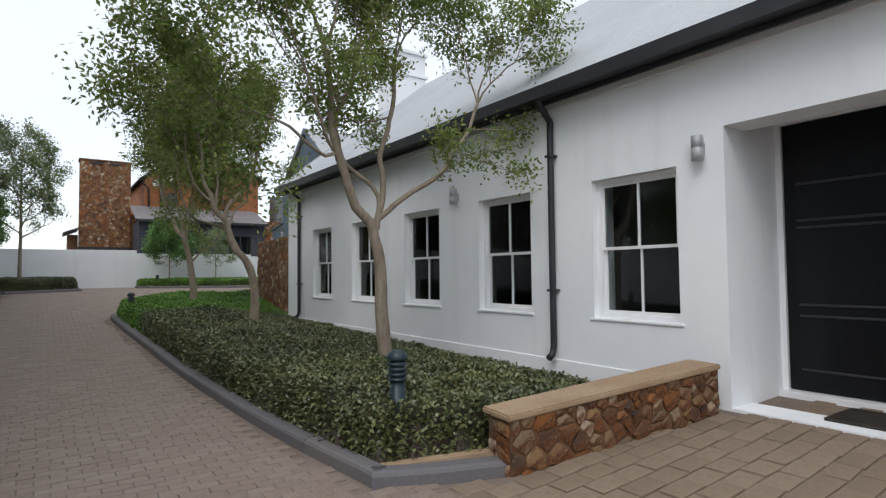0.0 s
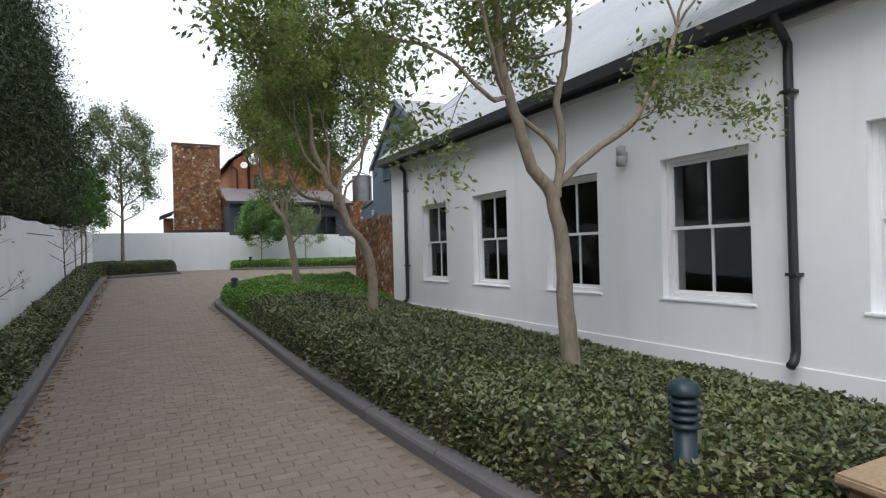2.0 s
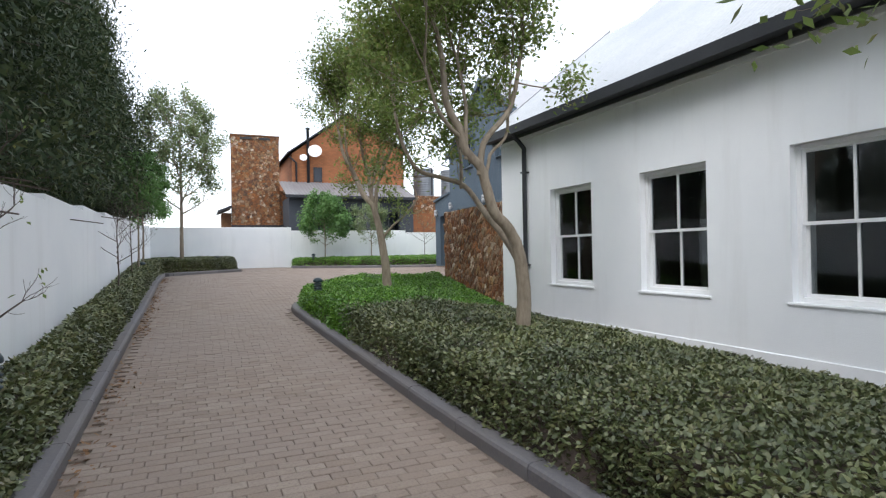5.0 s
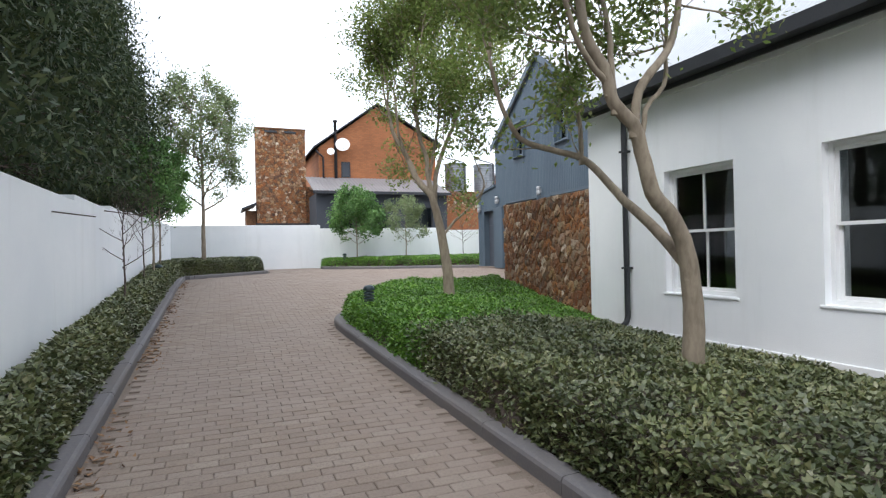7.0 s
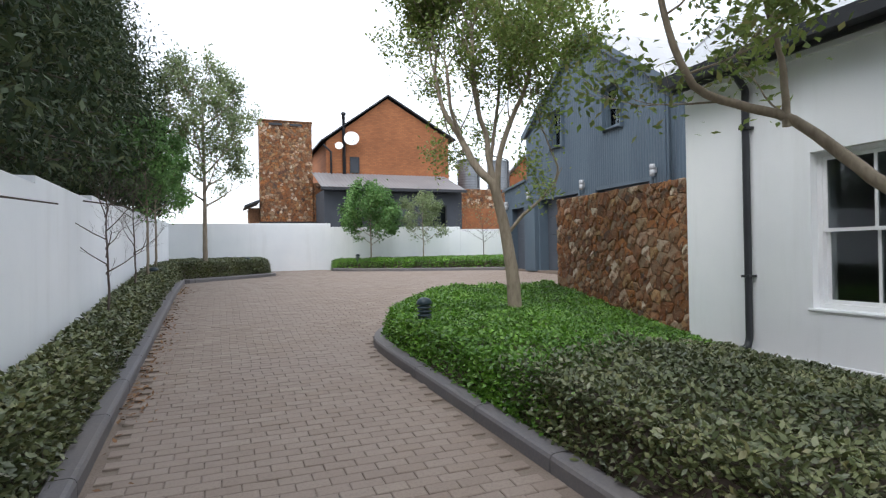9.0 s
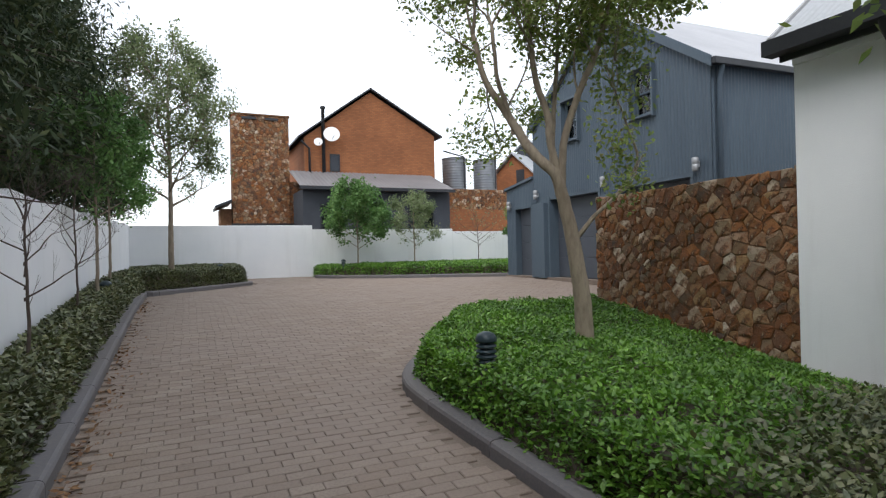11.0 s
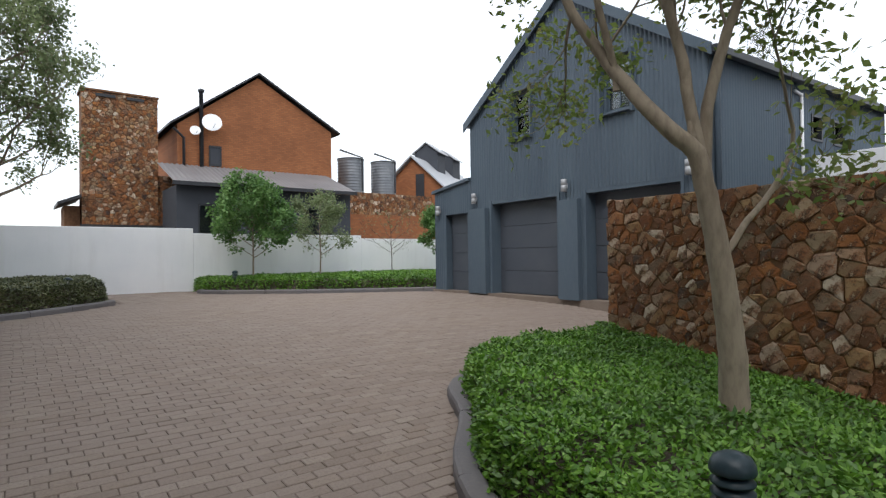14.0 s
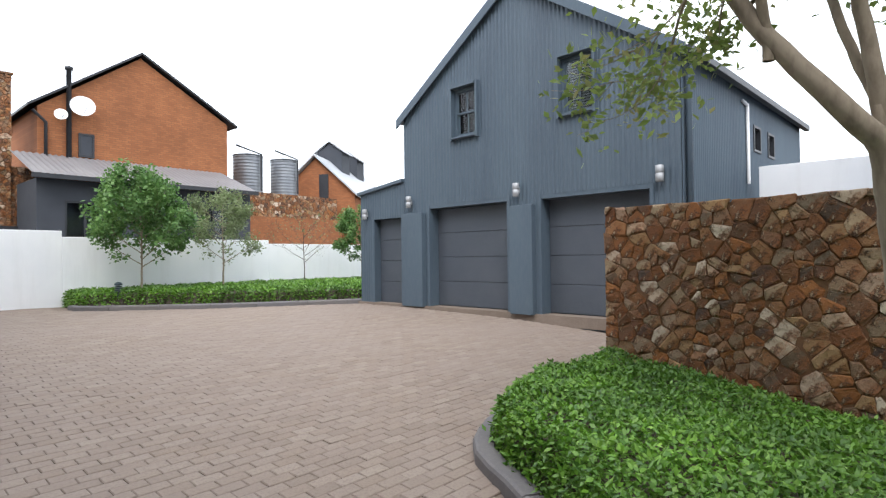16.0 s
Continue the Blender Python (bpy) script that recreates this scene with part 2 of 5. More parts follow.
L_FRESH = leaf_mat("bright_maple_leaf", [(0.09, 0.20, 0.065), (0.14, 0.27, 0.085), (0.20, 0.34, 0.13)], 0.5, 0.4, 0.35)
L_PALE = leaf_mat("pale_grey_green_leaf", [(0.17, 0.24, 0.11), (0.25, 0.31, 0.17), (0.30, 0.35, 0.22)], 0.5, 0.4, 0.4)
L_CONIFER = leaf_mat("dark_conifer_spray", [(0.022, 0.04, 0.02), (0.038, 0.062, 0.03), (0.065, 0.09, 0.04), (0.03, 0.05, 0.026), (0.10, 0.115, 0.05)], 0.6, 0.3, 0.15)


# ---- mesh helpers ----
def mesh_of(name, verts, faces, mat, smooth=False):
    me = bpy.data.meshes.new(name)
    me.from_pydata([tuple(v) for v in verts], [], faces)
    me.materials.append(mat)
    if smooth:
        me.polygons.foreach_set("use_smooth", [True] * len(me.polygons))
    me.update()
    return me


def quads_mesh(name, v, mat):
    """A mesh of loose quads from an array of shape (n, 4, 3)."""
    n = len(v)
    me = bpy.data.meshes.new(name)
    me.vertices.add(4 * n), me.loops.add(4 * n), me.polygons.add(n)
    me.vertices.foreach_set("co", np.asarray(v, dtype=np.float32).ravel())
    me.loops.foreach_set("vertex_index", np.arange(4 * n, dtype=np.int32))
    me.polygons.foreach_set("loop_start", np.arange(0, 4 * n, 4, dtype=np.int32))
    me.materials.append(mat)
    me.update(calc_edges=True)
    return me


def finish(bm, name, mat):
    bmesh.ops.recalc_face_normals(bm, faces=bm.faces[:])
    me = bpy.data.meshes.new(name)
    bm.to_mesh(me)
    bm.free()
    me.materials.append(mat)
    return me


def part(name, bm, mat, parent, label=""):
    ob = new(name, finish(bm, name, mat) if isinstance(bm, bmesh.types.BMesh) else bm)
    ob.parent = parent
    return tagged(ob, label)


def thing(name, place, label, category, group="", kind="", rz=0.0):
    ob = new(name)
    ob.empty_display_size = 0.1
    ob.matrix_world = pose(*place, 0, 0, rz)
    return tagged(ob, label, category, group, kind)


def box(bm, x0, x1, y0, y1, z0, z1, bevel=0.0):
    r = bmesh.ops.create_cube(bm, size=1.0, matrix=Matrix.LocRotScale(((x0 + x1) / 2, (y0 + y1) / 2, (z0 + z1) / 2), None, (abs(x1 - x0), abs(y1 - y0), abs(z1 - z0))))
    if bevel:
        es = list({e for v in r["verts"] for e in v.link_edges})
        bmesh.ops.bevel(bm, geom=es, offset=bevel, segments=2, affect="EDGES", profile=0.5)
    return bm


def boxes(*rows, bevel=0.0):
    bm = bmesh.new()
    for r in rows:
        box(bm, *r, bevel=bevel)
    return bm


def prism(bm, poly, axis, a, b):
    """A prism of the outline poly, in the plane across axis, from a to b along it."""
    def at(p, w):
        return {"x": (w, p[0], p[1]), "y": (p[0], w, p[1]), "z": (p[0], p[1], w)}[axis]
    lo, hi = [bm.verts.new(at(p, a)) for p in poly], [bm.verts.new(at(p, b)) for p in poly]
    bm.faces.new(lo), bm.faces.new(hi[::-1])
    for i in range(len(poly)):
        j = (i + 1) % len(poly)
        bm.faces.new((lo[i], lo[j], hi[j], hi[i]))
    return bm


def lathe(bm, profile, n=20, centre=(0, 0, 0)):
    rings = []
    for r, z in profile:
        rings.append([bm.verts.new((centre[0] + r * math.cos(2 * math.pi * i / n), centre[1] + r * math.sin(2 * math.pi * i / n), centre[2] + z)) for i in range(n)])
    for a, b in zip(rings, rings[1:]):
        for i in range(n):
            bm.faces.new((a[i], a[(i + 1) % n], b[(i + 1) % n], b[i])).smooth = True
    bm.faces.new(rings[0][::-1]), bm.faces.new(rings[-1])
    return bm


def holed_wall(axis, u0, u1, z0, z1, w0, w1, holes):
    """A wall along axis 'x' or 'y' between w0 and w1 across it, with openings (ua, ub, za, zb) through it."""
    us = sorted({u0, u1, *[h[0] for h in holes], *[h[1] for h in holes]})
    bm = bmesh.new()
    for a, b in zip(us, us[1:]):
        mid = (a + b) / 2
        cuts = sorted((h[2], h[3]) for h in holes if h[0] < mid < h[1])
        z = z0
        for lo, hi in cuts + [(z1, z1)]:
            if lo > z + 1e-4:
                box(bm, *((w0, w1, a, b) if axis == "y" else (a, b, w0, w1)), z, lo)
            z = max(z, hi)
    bmesh.ops.remove_doubles(bm, verts=bm.verts[:], dist=1e-4)
    return bm


def tube_arrays(branches):
    """Tapered tubes: branches of (points, start radius, end radius, sides)."""
    vs, fs = [], []
    for pts, r0, r1, n in branches:
        base = len(vs)
        m = len(pts)
        a = None
        for i, p in enumerate(pts):
            d = (pts[min(i + 1, m - 1)] - pts[max(i - 1, 0)]).normalized()
            a = d.orthogonal() if a is None else a - d * a.dot(d)
            a.normalize()
            c = d.cross(a)
            r = r0 + (r1 - r0) * (i / max(1, m - 1)) ** 0.8
            for k in range(n):
                an = 2 * math.pi * k / n
                vs.append(p + a * (r * math.cos(an)) + c * (r * math.sin(an)))
        for i in range(m - 1):
            for k in range(n):
                q, w = base + i * n + k, base + i * n + (k + 1) % n
                fs.append((q, w, w + n, q + n))
        fs.append(tuple(base + (m - 1) * n + k for k in range(n)))
    return vs, fs


def leaf_quads(pts, length, width, rng, up=0.5, droop=0.0):
    """Diamond leaves, slightly folded, at points (n, 3)."""
    n = len(pts)
    nrm = rng.normal(size=(n, 3))
    nrm[:, 2] = np.abs(nrm[:, 2]) + up
    nrm /= np.linalg.norm(nrm, axis=1, keepdims=True)
    d = rng.normal(size=(n, 3))
    d[:, 2] -= droop
    d -= nrm * np.sum(d * nrm, axis=1, keepdims=True)
    d /= np.linalg.norm(d, axis=1, keepdims=True) + 1e-9
    s = np.cross(nrm, d)
    ln = length * rng.uniform(0.6, 1.3, (n, 1))
    wd = width * rng.uniform(0.7, 1.2, (n, 1))
    tip = pts + d * ln + nrm * ln * 0.12
    mid = pts + d * ln * 0.45
    return np.stack([pts, mid + s * wd / 2 + nrm * wd * 0.2, tip, mid - s * wd / 2 + nrm * wd * 0.2], axis=1)


def ground_z(y):
    """The drive climbs gently and then levels out."""
    return float(np.interp(y, [-12, 0, 3, 6, 9, 12, 15, 17, 19, 22, 25, 29, 32, 80, 400], [-0.9, -0.45, -0.42, -0.35, -0.27, -0.14, 0.03, 0.13, 0.27, 0.46, 0.53, 0.54, 0.58, 0.8, 0.8]))


def inside(poly, x, y):
    r = np.zeros(np.shape(x), bool)
    for (ax, ay), (bx, by) in zip(poly, poly[1:] + poly[:1]):
        c = ((ay > y) != (by > y)) & (x < (bx - ax) * (y - ay) / ((by - ay) or 1e-9) + ax)
        r ^= c
    return r


def edge_distance(poly, x, y):
    best = np.full(np.shape(x), 1e9)
    for (ax, ay), (bx, by) in zip(poly, poly[1:] + poly[:1]):
        dx, dy = bx - ax, by - ay
        t = np.clip(((x - ax) * dx + (y - ay) * dy) / (dx * dx + dy * dy + 1e-12), 0, 1)
        best = np.minimum(best, np.hypot(x - ax - t * dx, y - ay - t * dy))
    return best


def smooth_line(pts, step=0.5):
    """A Catmull-Rom line through the points."""
    p = [Vector(q) for q in pts]
    p = [p[0] * 2 - p[1]] + p + [p[-1] * 2 - p[-2]]
    out = []
    for i in range(1, len(p) - 2):
        k = max(1, round((p[i + 1] - p[i]).length / step))
        for j in range(k):
            t = j / k
            out.append(0.5 * ((2 * p[i]) + (p[i + 1] - p[i - 1]) * t + (2 * p[i - 1] - 5 * p[i] + 4 * p[i + 1] - p[i + 2]) * t * t + (3 * p[i] - p[i - 1] - 3 * p[i + 1] + p[i + 2]) * t ** 3))
    return out + [p[-2]]


# ---- plan ----
WALL_X, CORNER_Y = 5.51, 15.2          # white house: face and far corner
GAR_X = 8.3                             # garage front
BACK_Y = 32.3                           # white boundary wall at the end


def left_kerb_x(y):
    return float(np.interp(y, [-12, 8, 13, 18, 25.5], [-1.17, -1.27, -1.33, -1.37, -1.41]))


def left_wall_x(y):
    return -2.06 - 0.014 * (y - 15)


RIGHT_EDGE = [(1.88, 3.42), (1.7, 5.0), (1.57, 7.0), (1.47, 9.5), (1.39, 12.0), (1.3, 14.0), (1.24, 15.6), (1.3, 16.35), (1.62, 17.0), (2.24, 17.7), (2.8, 18.5), (4.2, 18.95), (5.6, 19.05)]
LEFT_EDGE = [(left_kerb_x(y), y) for y in (-8, 0, 8, 13, 20, 25.2)] + [(-1.3, 25.75), (-0.2, 26.9), (1.0, 28.35), (1.2, 28.8), (1.2, 32.3)]
BACK_EDGE = [(3.5, 32.3), (3.5, 31.1), (3.8, 30.5), (6.3, 28.7), (8.2, 27.6), (9.4, 27.0)]

# ---- ground ----
gx = [-400, -60, -20, -6, -2, 2, 6, 12, 30, 90, 400]
gy = [-400, -60, -12, 0, 3, 6, 9, 12, 15, 17, 19, 22, 25, 29, 32, 50, 80, 400, 900]
gv = [(x, y, ground_z(y) - 0.075) for y in gy for x in gx]
gf = [(j * len(gx) + i, j * len(gx) + i + 1, (j + 1) * len(gx) + i + 1, (j + 1) * len(gx) + i) for j in range(len(gy) - 1) for i in range(len(gx) - 1)]
tagged(new("ground", mesh_of("ground", gv, gf, M_SOIL)), "bare brown earth under and around the houses", "ground", kind="structure")


def sheet(name, outline_rows, mat, lift):
    """A strip of ground between x0 and x1 at rising y."""
    v, f = [], []
    for y, x0, x1 in outline_rows:
        v += [(x0, y, ground_z(y) + lift), (x1, y, ground_z(y) + lift)]
    for i in range(len(outline_rows) - 1):
        f.append((2 * i, 2 * i + 1, 2 * i + 3, 2 * i + 2))
    return mesh_of(name, v, f, mat)


drive = tagged(new("driveway", sheet("driveway", [(y, -2.4, 12.0) for y in (-12, -6, 0, 3, 6, 9, 12, 15, 17, 19, 22, 25, 29, 32.3)], M_JOINT, -0.004)), "worn pinkish-brown clay paver driveway with sandy joints", "driveway", kind="structure")

# ---- white house ----
house = thing("white_house", (0, 0, 0), "long white plastered house with grey sheet roof", "house", kind="structure")
WIN_W, WIN_Z0, WIN_Z1 = 1.17, 0.585, 2.30
WIN_Y = [3.19 + 2.27 * i for i in range(5)]
DOOR_Y0, DOOR_Y1, DOOR_Z0, DOOR_Z1 = 0.3, 2.66, -0.22, 2.63
holes = [(y, y + WIN_W, WIN_Z0, WIN_Z1) for y in WIN_Y] + [(DOOR_Y0, DOOR_Y1, DOOR_Z0, DOOR_Z1)]
part("wall_west", holed_wall("y", -8.0, CORNER_Y, -1.2, 3.5, WALL_X, WALL_X + 0.42, holes), M_PLASTER, house)
RIDGE_X, RIDGE_Z = 9.5, 7.05
bm = bmesh.new()
prism(bm, [(WALL_X + 0.43, -1.2), (2 * RIDGE_X - WALL_X, -1.2), (2 * RIDGE_X - WALL_X, 3.5), (RIDGE_X, RIDGE_Z - 0.12), (WALL_X + 0.43, 3.85)], "y", CORNER_Y - 0.4, CORNER_Y)
part("wall_north", bm, M_PLASTER, house)
bm = bmesh.new()
prism(bm, [(WALL_X, -1.2), (2 * RIDGE_X - WALL_X, -1.2), (2 * RIDGE_X - WALL_X, 3.5), (RIDGE_X, RIDGE_Z - 0.12), (WALL_X, 3.5)], "y", -8.4, -8.0)
part("wall_south", bm, M_PLASTER, house)
part("wall_east", boxes((2 * RIDGE_X - WALL_X - 0.4, 2 * RIDGE_X - WALL_X, -8.0, CORNER_Y - 0.4, -1.2, 3.5)), M_PLASTER, house)
part("wall_plinth", boxes((WALL_X - 0.02, WALL_X + 0.002, 2.86, CORNER_Y + 0.01, -0.6, 0.0), bevel=0.012), M_PLASTER, house, "low plastered plinth along the house wall")
part("eaves_cornice", boxes((WALL_X - 0.035, WALL_X + 0.002, -8, CORNER_Y, 3.36, 3.5), bevel=0.01), M_PLASTER, house)
# rooms behind the windows
part("room_floor", boxes((WALL_X + 0.42, 10.2, DOOR_Y1 + 0.13, CORNER_Y - 0.4, 0.0, 0.06), (WALL_X + 1.31, 10.2, -8.0, DOOR_Y1 + 0.13, 0.0, 0.06)), M_ROOM, house)
part("room_wall", boxes((10.2, 10.4, -8.0, CORNER_Y - 0.4, 0.0, 3.4)), M_ROOM, house)
part("room_partition", boxes((WALL_X + 0.45, 10.2, 5.0, 5.12, 0.06, 3.3)), M_ROOM, house)
tagged(new("ceiling", finish(boxes((WALL_X + 0.42, 10.4, -8.0, CORNER_Y - 0.4, 3.3, 3.45)), "ceiling", M_ROOM)), "plain ceiling inside the white house", "ceiling", kind="structure")


def corrugated(name, origin, u_dir, v_dir, u0, u1, lo, hi, mat, holes=(), pitch=0.09, amp=0.014, steps=4):
    """A corrugated sheet: waves along u, straight along v, from lo(u) to hi(u), with openings left out."""
    o, ud, vd = Vector(origin), Vector(u_dir), Vector(v_dir)
    nd = ud.cross(vd)
    n = max(2, round((u1 - u0) / pitch * steps))
    cuts = sorted({h[0] for h in holes} | {h[1] for h in holes})
    us = [u0 + (u1 - u0) * i / n for i in range(n + 1)]
    for c in cuts:
        k = min(range(len(us)), key=lambda i: abs(us[i] - c))
        us[k] = c
    vs, fs = [], []
    for a, b in zip(us, us[1:]):
        mid = (a + b) / 2
        z_a, z_b = lo(a), lo(b)
        spans = []
        for h in sorted((h for h in holes if h[0] < mid < h[1]), key=lambda h: h[2]):
            spans.append((z_a, z_b, h[2], h[2]))
            z_a = z_b = h[3]
        spans.append((z_a, z_b, hi(a), hi(b)))
        for p, q, r, s in spans:
            if r - p < 1e-3 and s - q < 1e-3:
                continue
            k = len(vs)
            for u, w in ((a, p), (b, q), (b, s), (a, r)):
                vs.append(o + ud * u + vd * w + nd * (amp * math.sin(2 * math.pi * u / pitch)))
            fs.append((k, k + 1, k + 2, k + 3))
    me = mesh_of(name, vs, fs, mat)
    bm = bmesh.new()
    bm.from_mesh(me)
    bmesh.ops.remove_doubles(bm, verts=bm.verts[:], dist=1e-4)
    for f in bm.faces:
        f.smooth = True
    bm.to_mesh(me)
    bm.free()
    return me


sl = Vector((RIDGE_X - 5.2, 0, RIDGE_Z - 3.6))
run = sl.length
sl.normalize()
part("roof_slope", corrugated("roof_slope", (5.2, 0, 3.62), (0, -1, 0), sl, -CORNER_Y - 0.06, 8.3, lambda u: 0, lambda u: run, M_ROOF, amp=0.012), M_ROOF, house, "grey corrugated roof sheet")
bm = bmesh.new()
prism(bm, [(5.28, 3.56), (RIDGE_X, RIDGE_Z - 0.06), (2 * RIDGE_X - 5.2, 3.5), (2 * RIDGE_X - 5.2, 3.44), (RIDGE_X, RIDGE_Z - 0.14), (5.28, 3.5)], "y", -8.3, CORNER_Y + 0.03)
part("roof_deck", bm, M_ROOF, house)
bm = bmesh.new()
prism(bm, [(5.18, 3.52), (5.18, 3.64), (RIDGE_X, RIDGE_Z + 0.06), (RIDGE_X, RIDGE_Z - 0.1), (5.3, 3.52)], "y", CORNER_Y + 0.03, CORNER_Y + 0.075)
part("barge_board", bm, M_ROOF2, house, "pale metal barge flashing on the gable")
bm = bmesh.new()
for z0, z1, g in ((5.6, 7.2, 0.0), (7.2, 7.3, 0.06), (7.3, 7.9, 0.0), (7.9, 8.0, 0.06)):
    box(bm, 8.3 - g, 9.5 + g, 14.1 - g, 15.0 + g, z0, z1, bevel=0.012)
part("chimney", bm, M_PLASTER, house, "white plastered chimney with a moulded cap")
bm = bmesh.new()
prism(bm, [(5.12, 3.44), (5.12, 3.6), (5.14, 3.6), (5.15, 3.46), (5.27, 3.46), (5.28, 3.6), (5.3, 3.6), (5.3, 3.44)], "y", -8.3, CORNER_Y + 0.1)
part("gutter", bm, M_GUTTER, house, "charcoal metal box gutter under the eaves")
part("fascia", boxes((5.3, 5.33, -8.3, CORNER_Y + 0.02, 3.38, 3.56)), M_GUTTER, house)
for y in (4.98, 14.18, -2.0):
    pts = smooth_line([(5.22, y, 3.46), (5.24, y, 3.38), (5.42, y, 3.2), (5.43, y, 3.0), (5.43, y, 1.5), (5.43, y, 0.16), (5.40, y, 0.07), (5.33, y, 0.02)], 0.12)
    vs, fs = tube_arrays([(pts, 0.044, 0.044, 12)])
    part("downpipe", mesh_of("downpipe", vs, fs, M_GUTTER, True), M_GUTTER, house, "charcoal round downpipe with a shoe at the foot")
    part("pipe_bracket", boxes((5.375, 5.51, y - 0.055, y + 0.055, 2.7, 2.73), (5.375, 5.51, y - 0.055, y + 0.055, 0.9, 0.93)), M_GUTTER, house)


def sash_window(name, at, w, h, paint, label, blind=False, turn=0.0):
    """A sash window: its own x runs into the wall, y along it; at is the lower near corner of its opening."""
    t = thing(name, at, label, "window", "sash windows", "structure", turn)
    f = 0.055
    part("window_frame", boxes((0.1, 0.22, 0, f, 0, h), (0.1, 0.22, w - f, w, 0, h), (0.1, 0.22, f, w - f, h - f, h), (0.1, 0.22, f, w - f, 0, f), bevel=0.006), paint, t)
    part("window_sill", boxes((-0.02, 0.12, -0.05, w + 0.05, -0.035, 0.002), bevel=0.012), M_PLASTER if paint is M_WHITE else paint, t)
    mid = h * 0.5
    for nm, x0, z0, z1 in (("upper_sash", 0.125, mid - 0.02, h - f), ("lower_sash", 0.165, f, mid + 0.02)):
        s = 0.038
        y0, y1, c = f, w - f, w / 2
        sash = part(nm, boxes((x0, x0 + 0.035, y0, y0 + s, z0, z1), (x0, x0 + 0.035, y1 - s, y1, z0, z1), (x0, x0 + 0.035, y0 + s, y1 - s, z1 - s, z1), (x0, x0 + 0.035, y0 + s, y1 - s, z0, z0 + s), (x0 + 0.003, x0 + 0.032, c - 0.014, c + 0.014, z0 + s, z1 - s)), paint, t)
        for a, b in ((y0 + s, c - 0.014), (c + 0.014, y1 - s)):
            p = part("pane", boxes((x0 + 0.014, x0 + 0.019, a, b, z0 + s, z1 - s)), M_GLASS, sash)
            p.visible_shadow = False
    if blind:
        bm = bmesh.new()
        for k in range(int((h - 0.15) / 0.05)):
            z = 0.08 + 0.05 * k
            prism(bm, [(0.235, z), (0.238, z + 0.003), (0.262, z + 0.043), (0.259, z + 0.04)], "y", f, w - f)
        part("blind", bm, M_BLIND, t, "pale slatted blind behind the glass")
    return t


for y in WIN_Y:
    sash_window("window", (WALL_X, y, WIN_Z0), WIN_W, WIN_Z1 - WIN_Z0, M_WHITE, "white painted four-pane sash window in a plastered reveal")
# front door, two black leaves in a deep reveal
part("door_reveal", boxes((WALL_X + 0.421, WALL_X + 1.3, DOOR_Y1, DOOR_Y1 + 0.12, -0.4, DOOR_Z1 + 0.3), (WALL_X + 0.421, WALL_X + 1.3, DOOR_Y0 - 0.12, DOOR_Y0, -0.4, DOOR_Z1 + 0.3), (WALL_X + 0.421, WALL_X + 1.3, DOOR_Y0, DOOR_Y1, DOOR_Z1 + 0.2, DOOR_Z1 + 0.3)), M_PLASTER, house)
fd = thing("door_1", (WALL_X + 1.1, DOOR_Y0, DOOR_Z0), "black panelled double front door in a deep white reveal", "door", kind="structure")
dh, dw = DOOR_Z1 + 0.2 - DOOR_Z0, DOOR_Y1 - DOOR_Y0
part("door_frame", boxes((0.0, 0.08, 0, 0.06, 0.06, dh), (0.0, 0.08, dw - 0.06, dw, 0.06, dh), (0.0, 0.08, 0.06, dw - 0.06, dh - 0.06, dh)), M_WHITE, fd)
part("door_sill", boxes((-0.12, 0.08, 0.003, dw - 0.003, -0.1, 0.06), bevel=0.008), M_WHITE, fd, "white painted door step")
for k in range(2):
    y0 = 0.065 + k * (dw - 0.13) / 2
    y1 = y0 + (dw - 0.13) / 2 - 0.004
    leaf = part("door_leaf", boxes((0.03, 0.07, y0, y1, 0.07, dh - 0.065)), M_BLACK, fd)
    for z in (0.28, 0.86, 0.98, 1.82, 1.90, 2.3):
        # black mouldings in lighter charcoal: the light they would reflect is in the colour
        part("door_moulding_sheen", boxes((0.008, 0.031, y0 + 0.12, y1 - 0.12, z, z + 0.028), bevel=0.008), M_GUTTER, leaf)


def wall_lamp(at, name="wall_lamp", label="grey metal cylinder up-and-down wall lamp on plaster", mat=None):
    t = thing(name, at, label, "wall lamp", "wall lamps")
    part("lamp_body", lathe(bmesh.new(), [(0.05, -0.13), (0.062, -0.125), (0.062, -0.005), (0.056, 0.0), (0.056, 0.012), (0.062, 0.017), (0.062, 0.13), (0.05, 0.135)], 20, (-0.09, 0, 0)), mat or M_SILVER, t)
    part("lamp_bracket", boxes((-0.06, 0.0, -0.035, 0.035, -0.06, 0.06), bevel=0.006), mat or M_SILVER, t)
    return t


for y in (2.89, 7.18):
    wall_lamp((WALL_X, y, 2.43))
# entrance apron: cobbles that rise to the door, and the rubber mat
AP = [(1.0, -0.47), (2.8, -0.42), (5.4, -0.25), (6.5, -0.22)]


def apron_z(x, y):
    return max(ground_z(y), float(np.interp(x, [a for a, _ in AP], [b for _, b in AP]))) if x > 2.0 else ground_z(y)


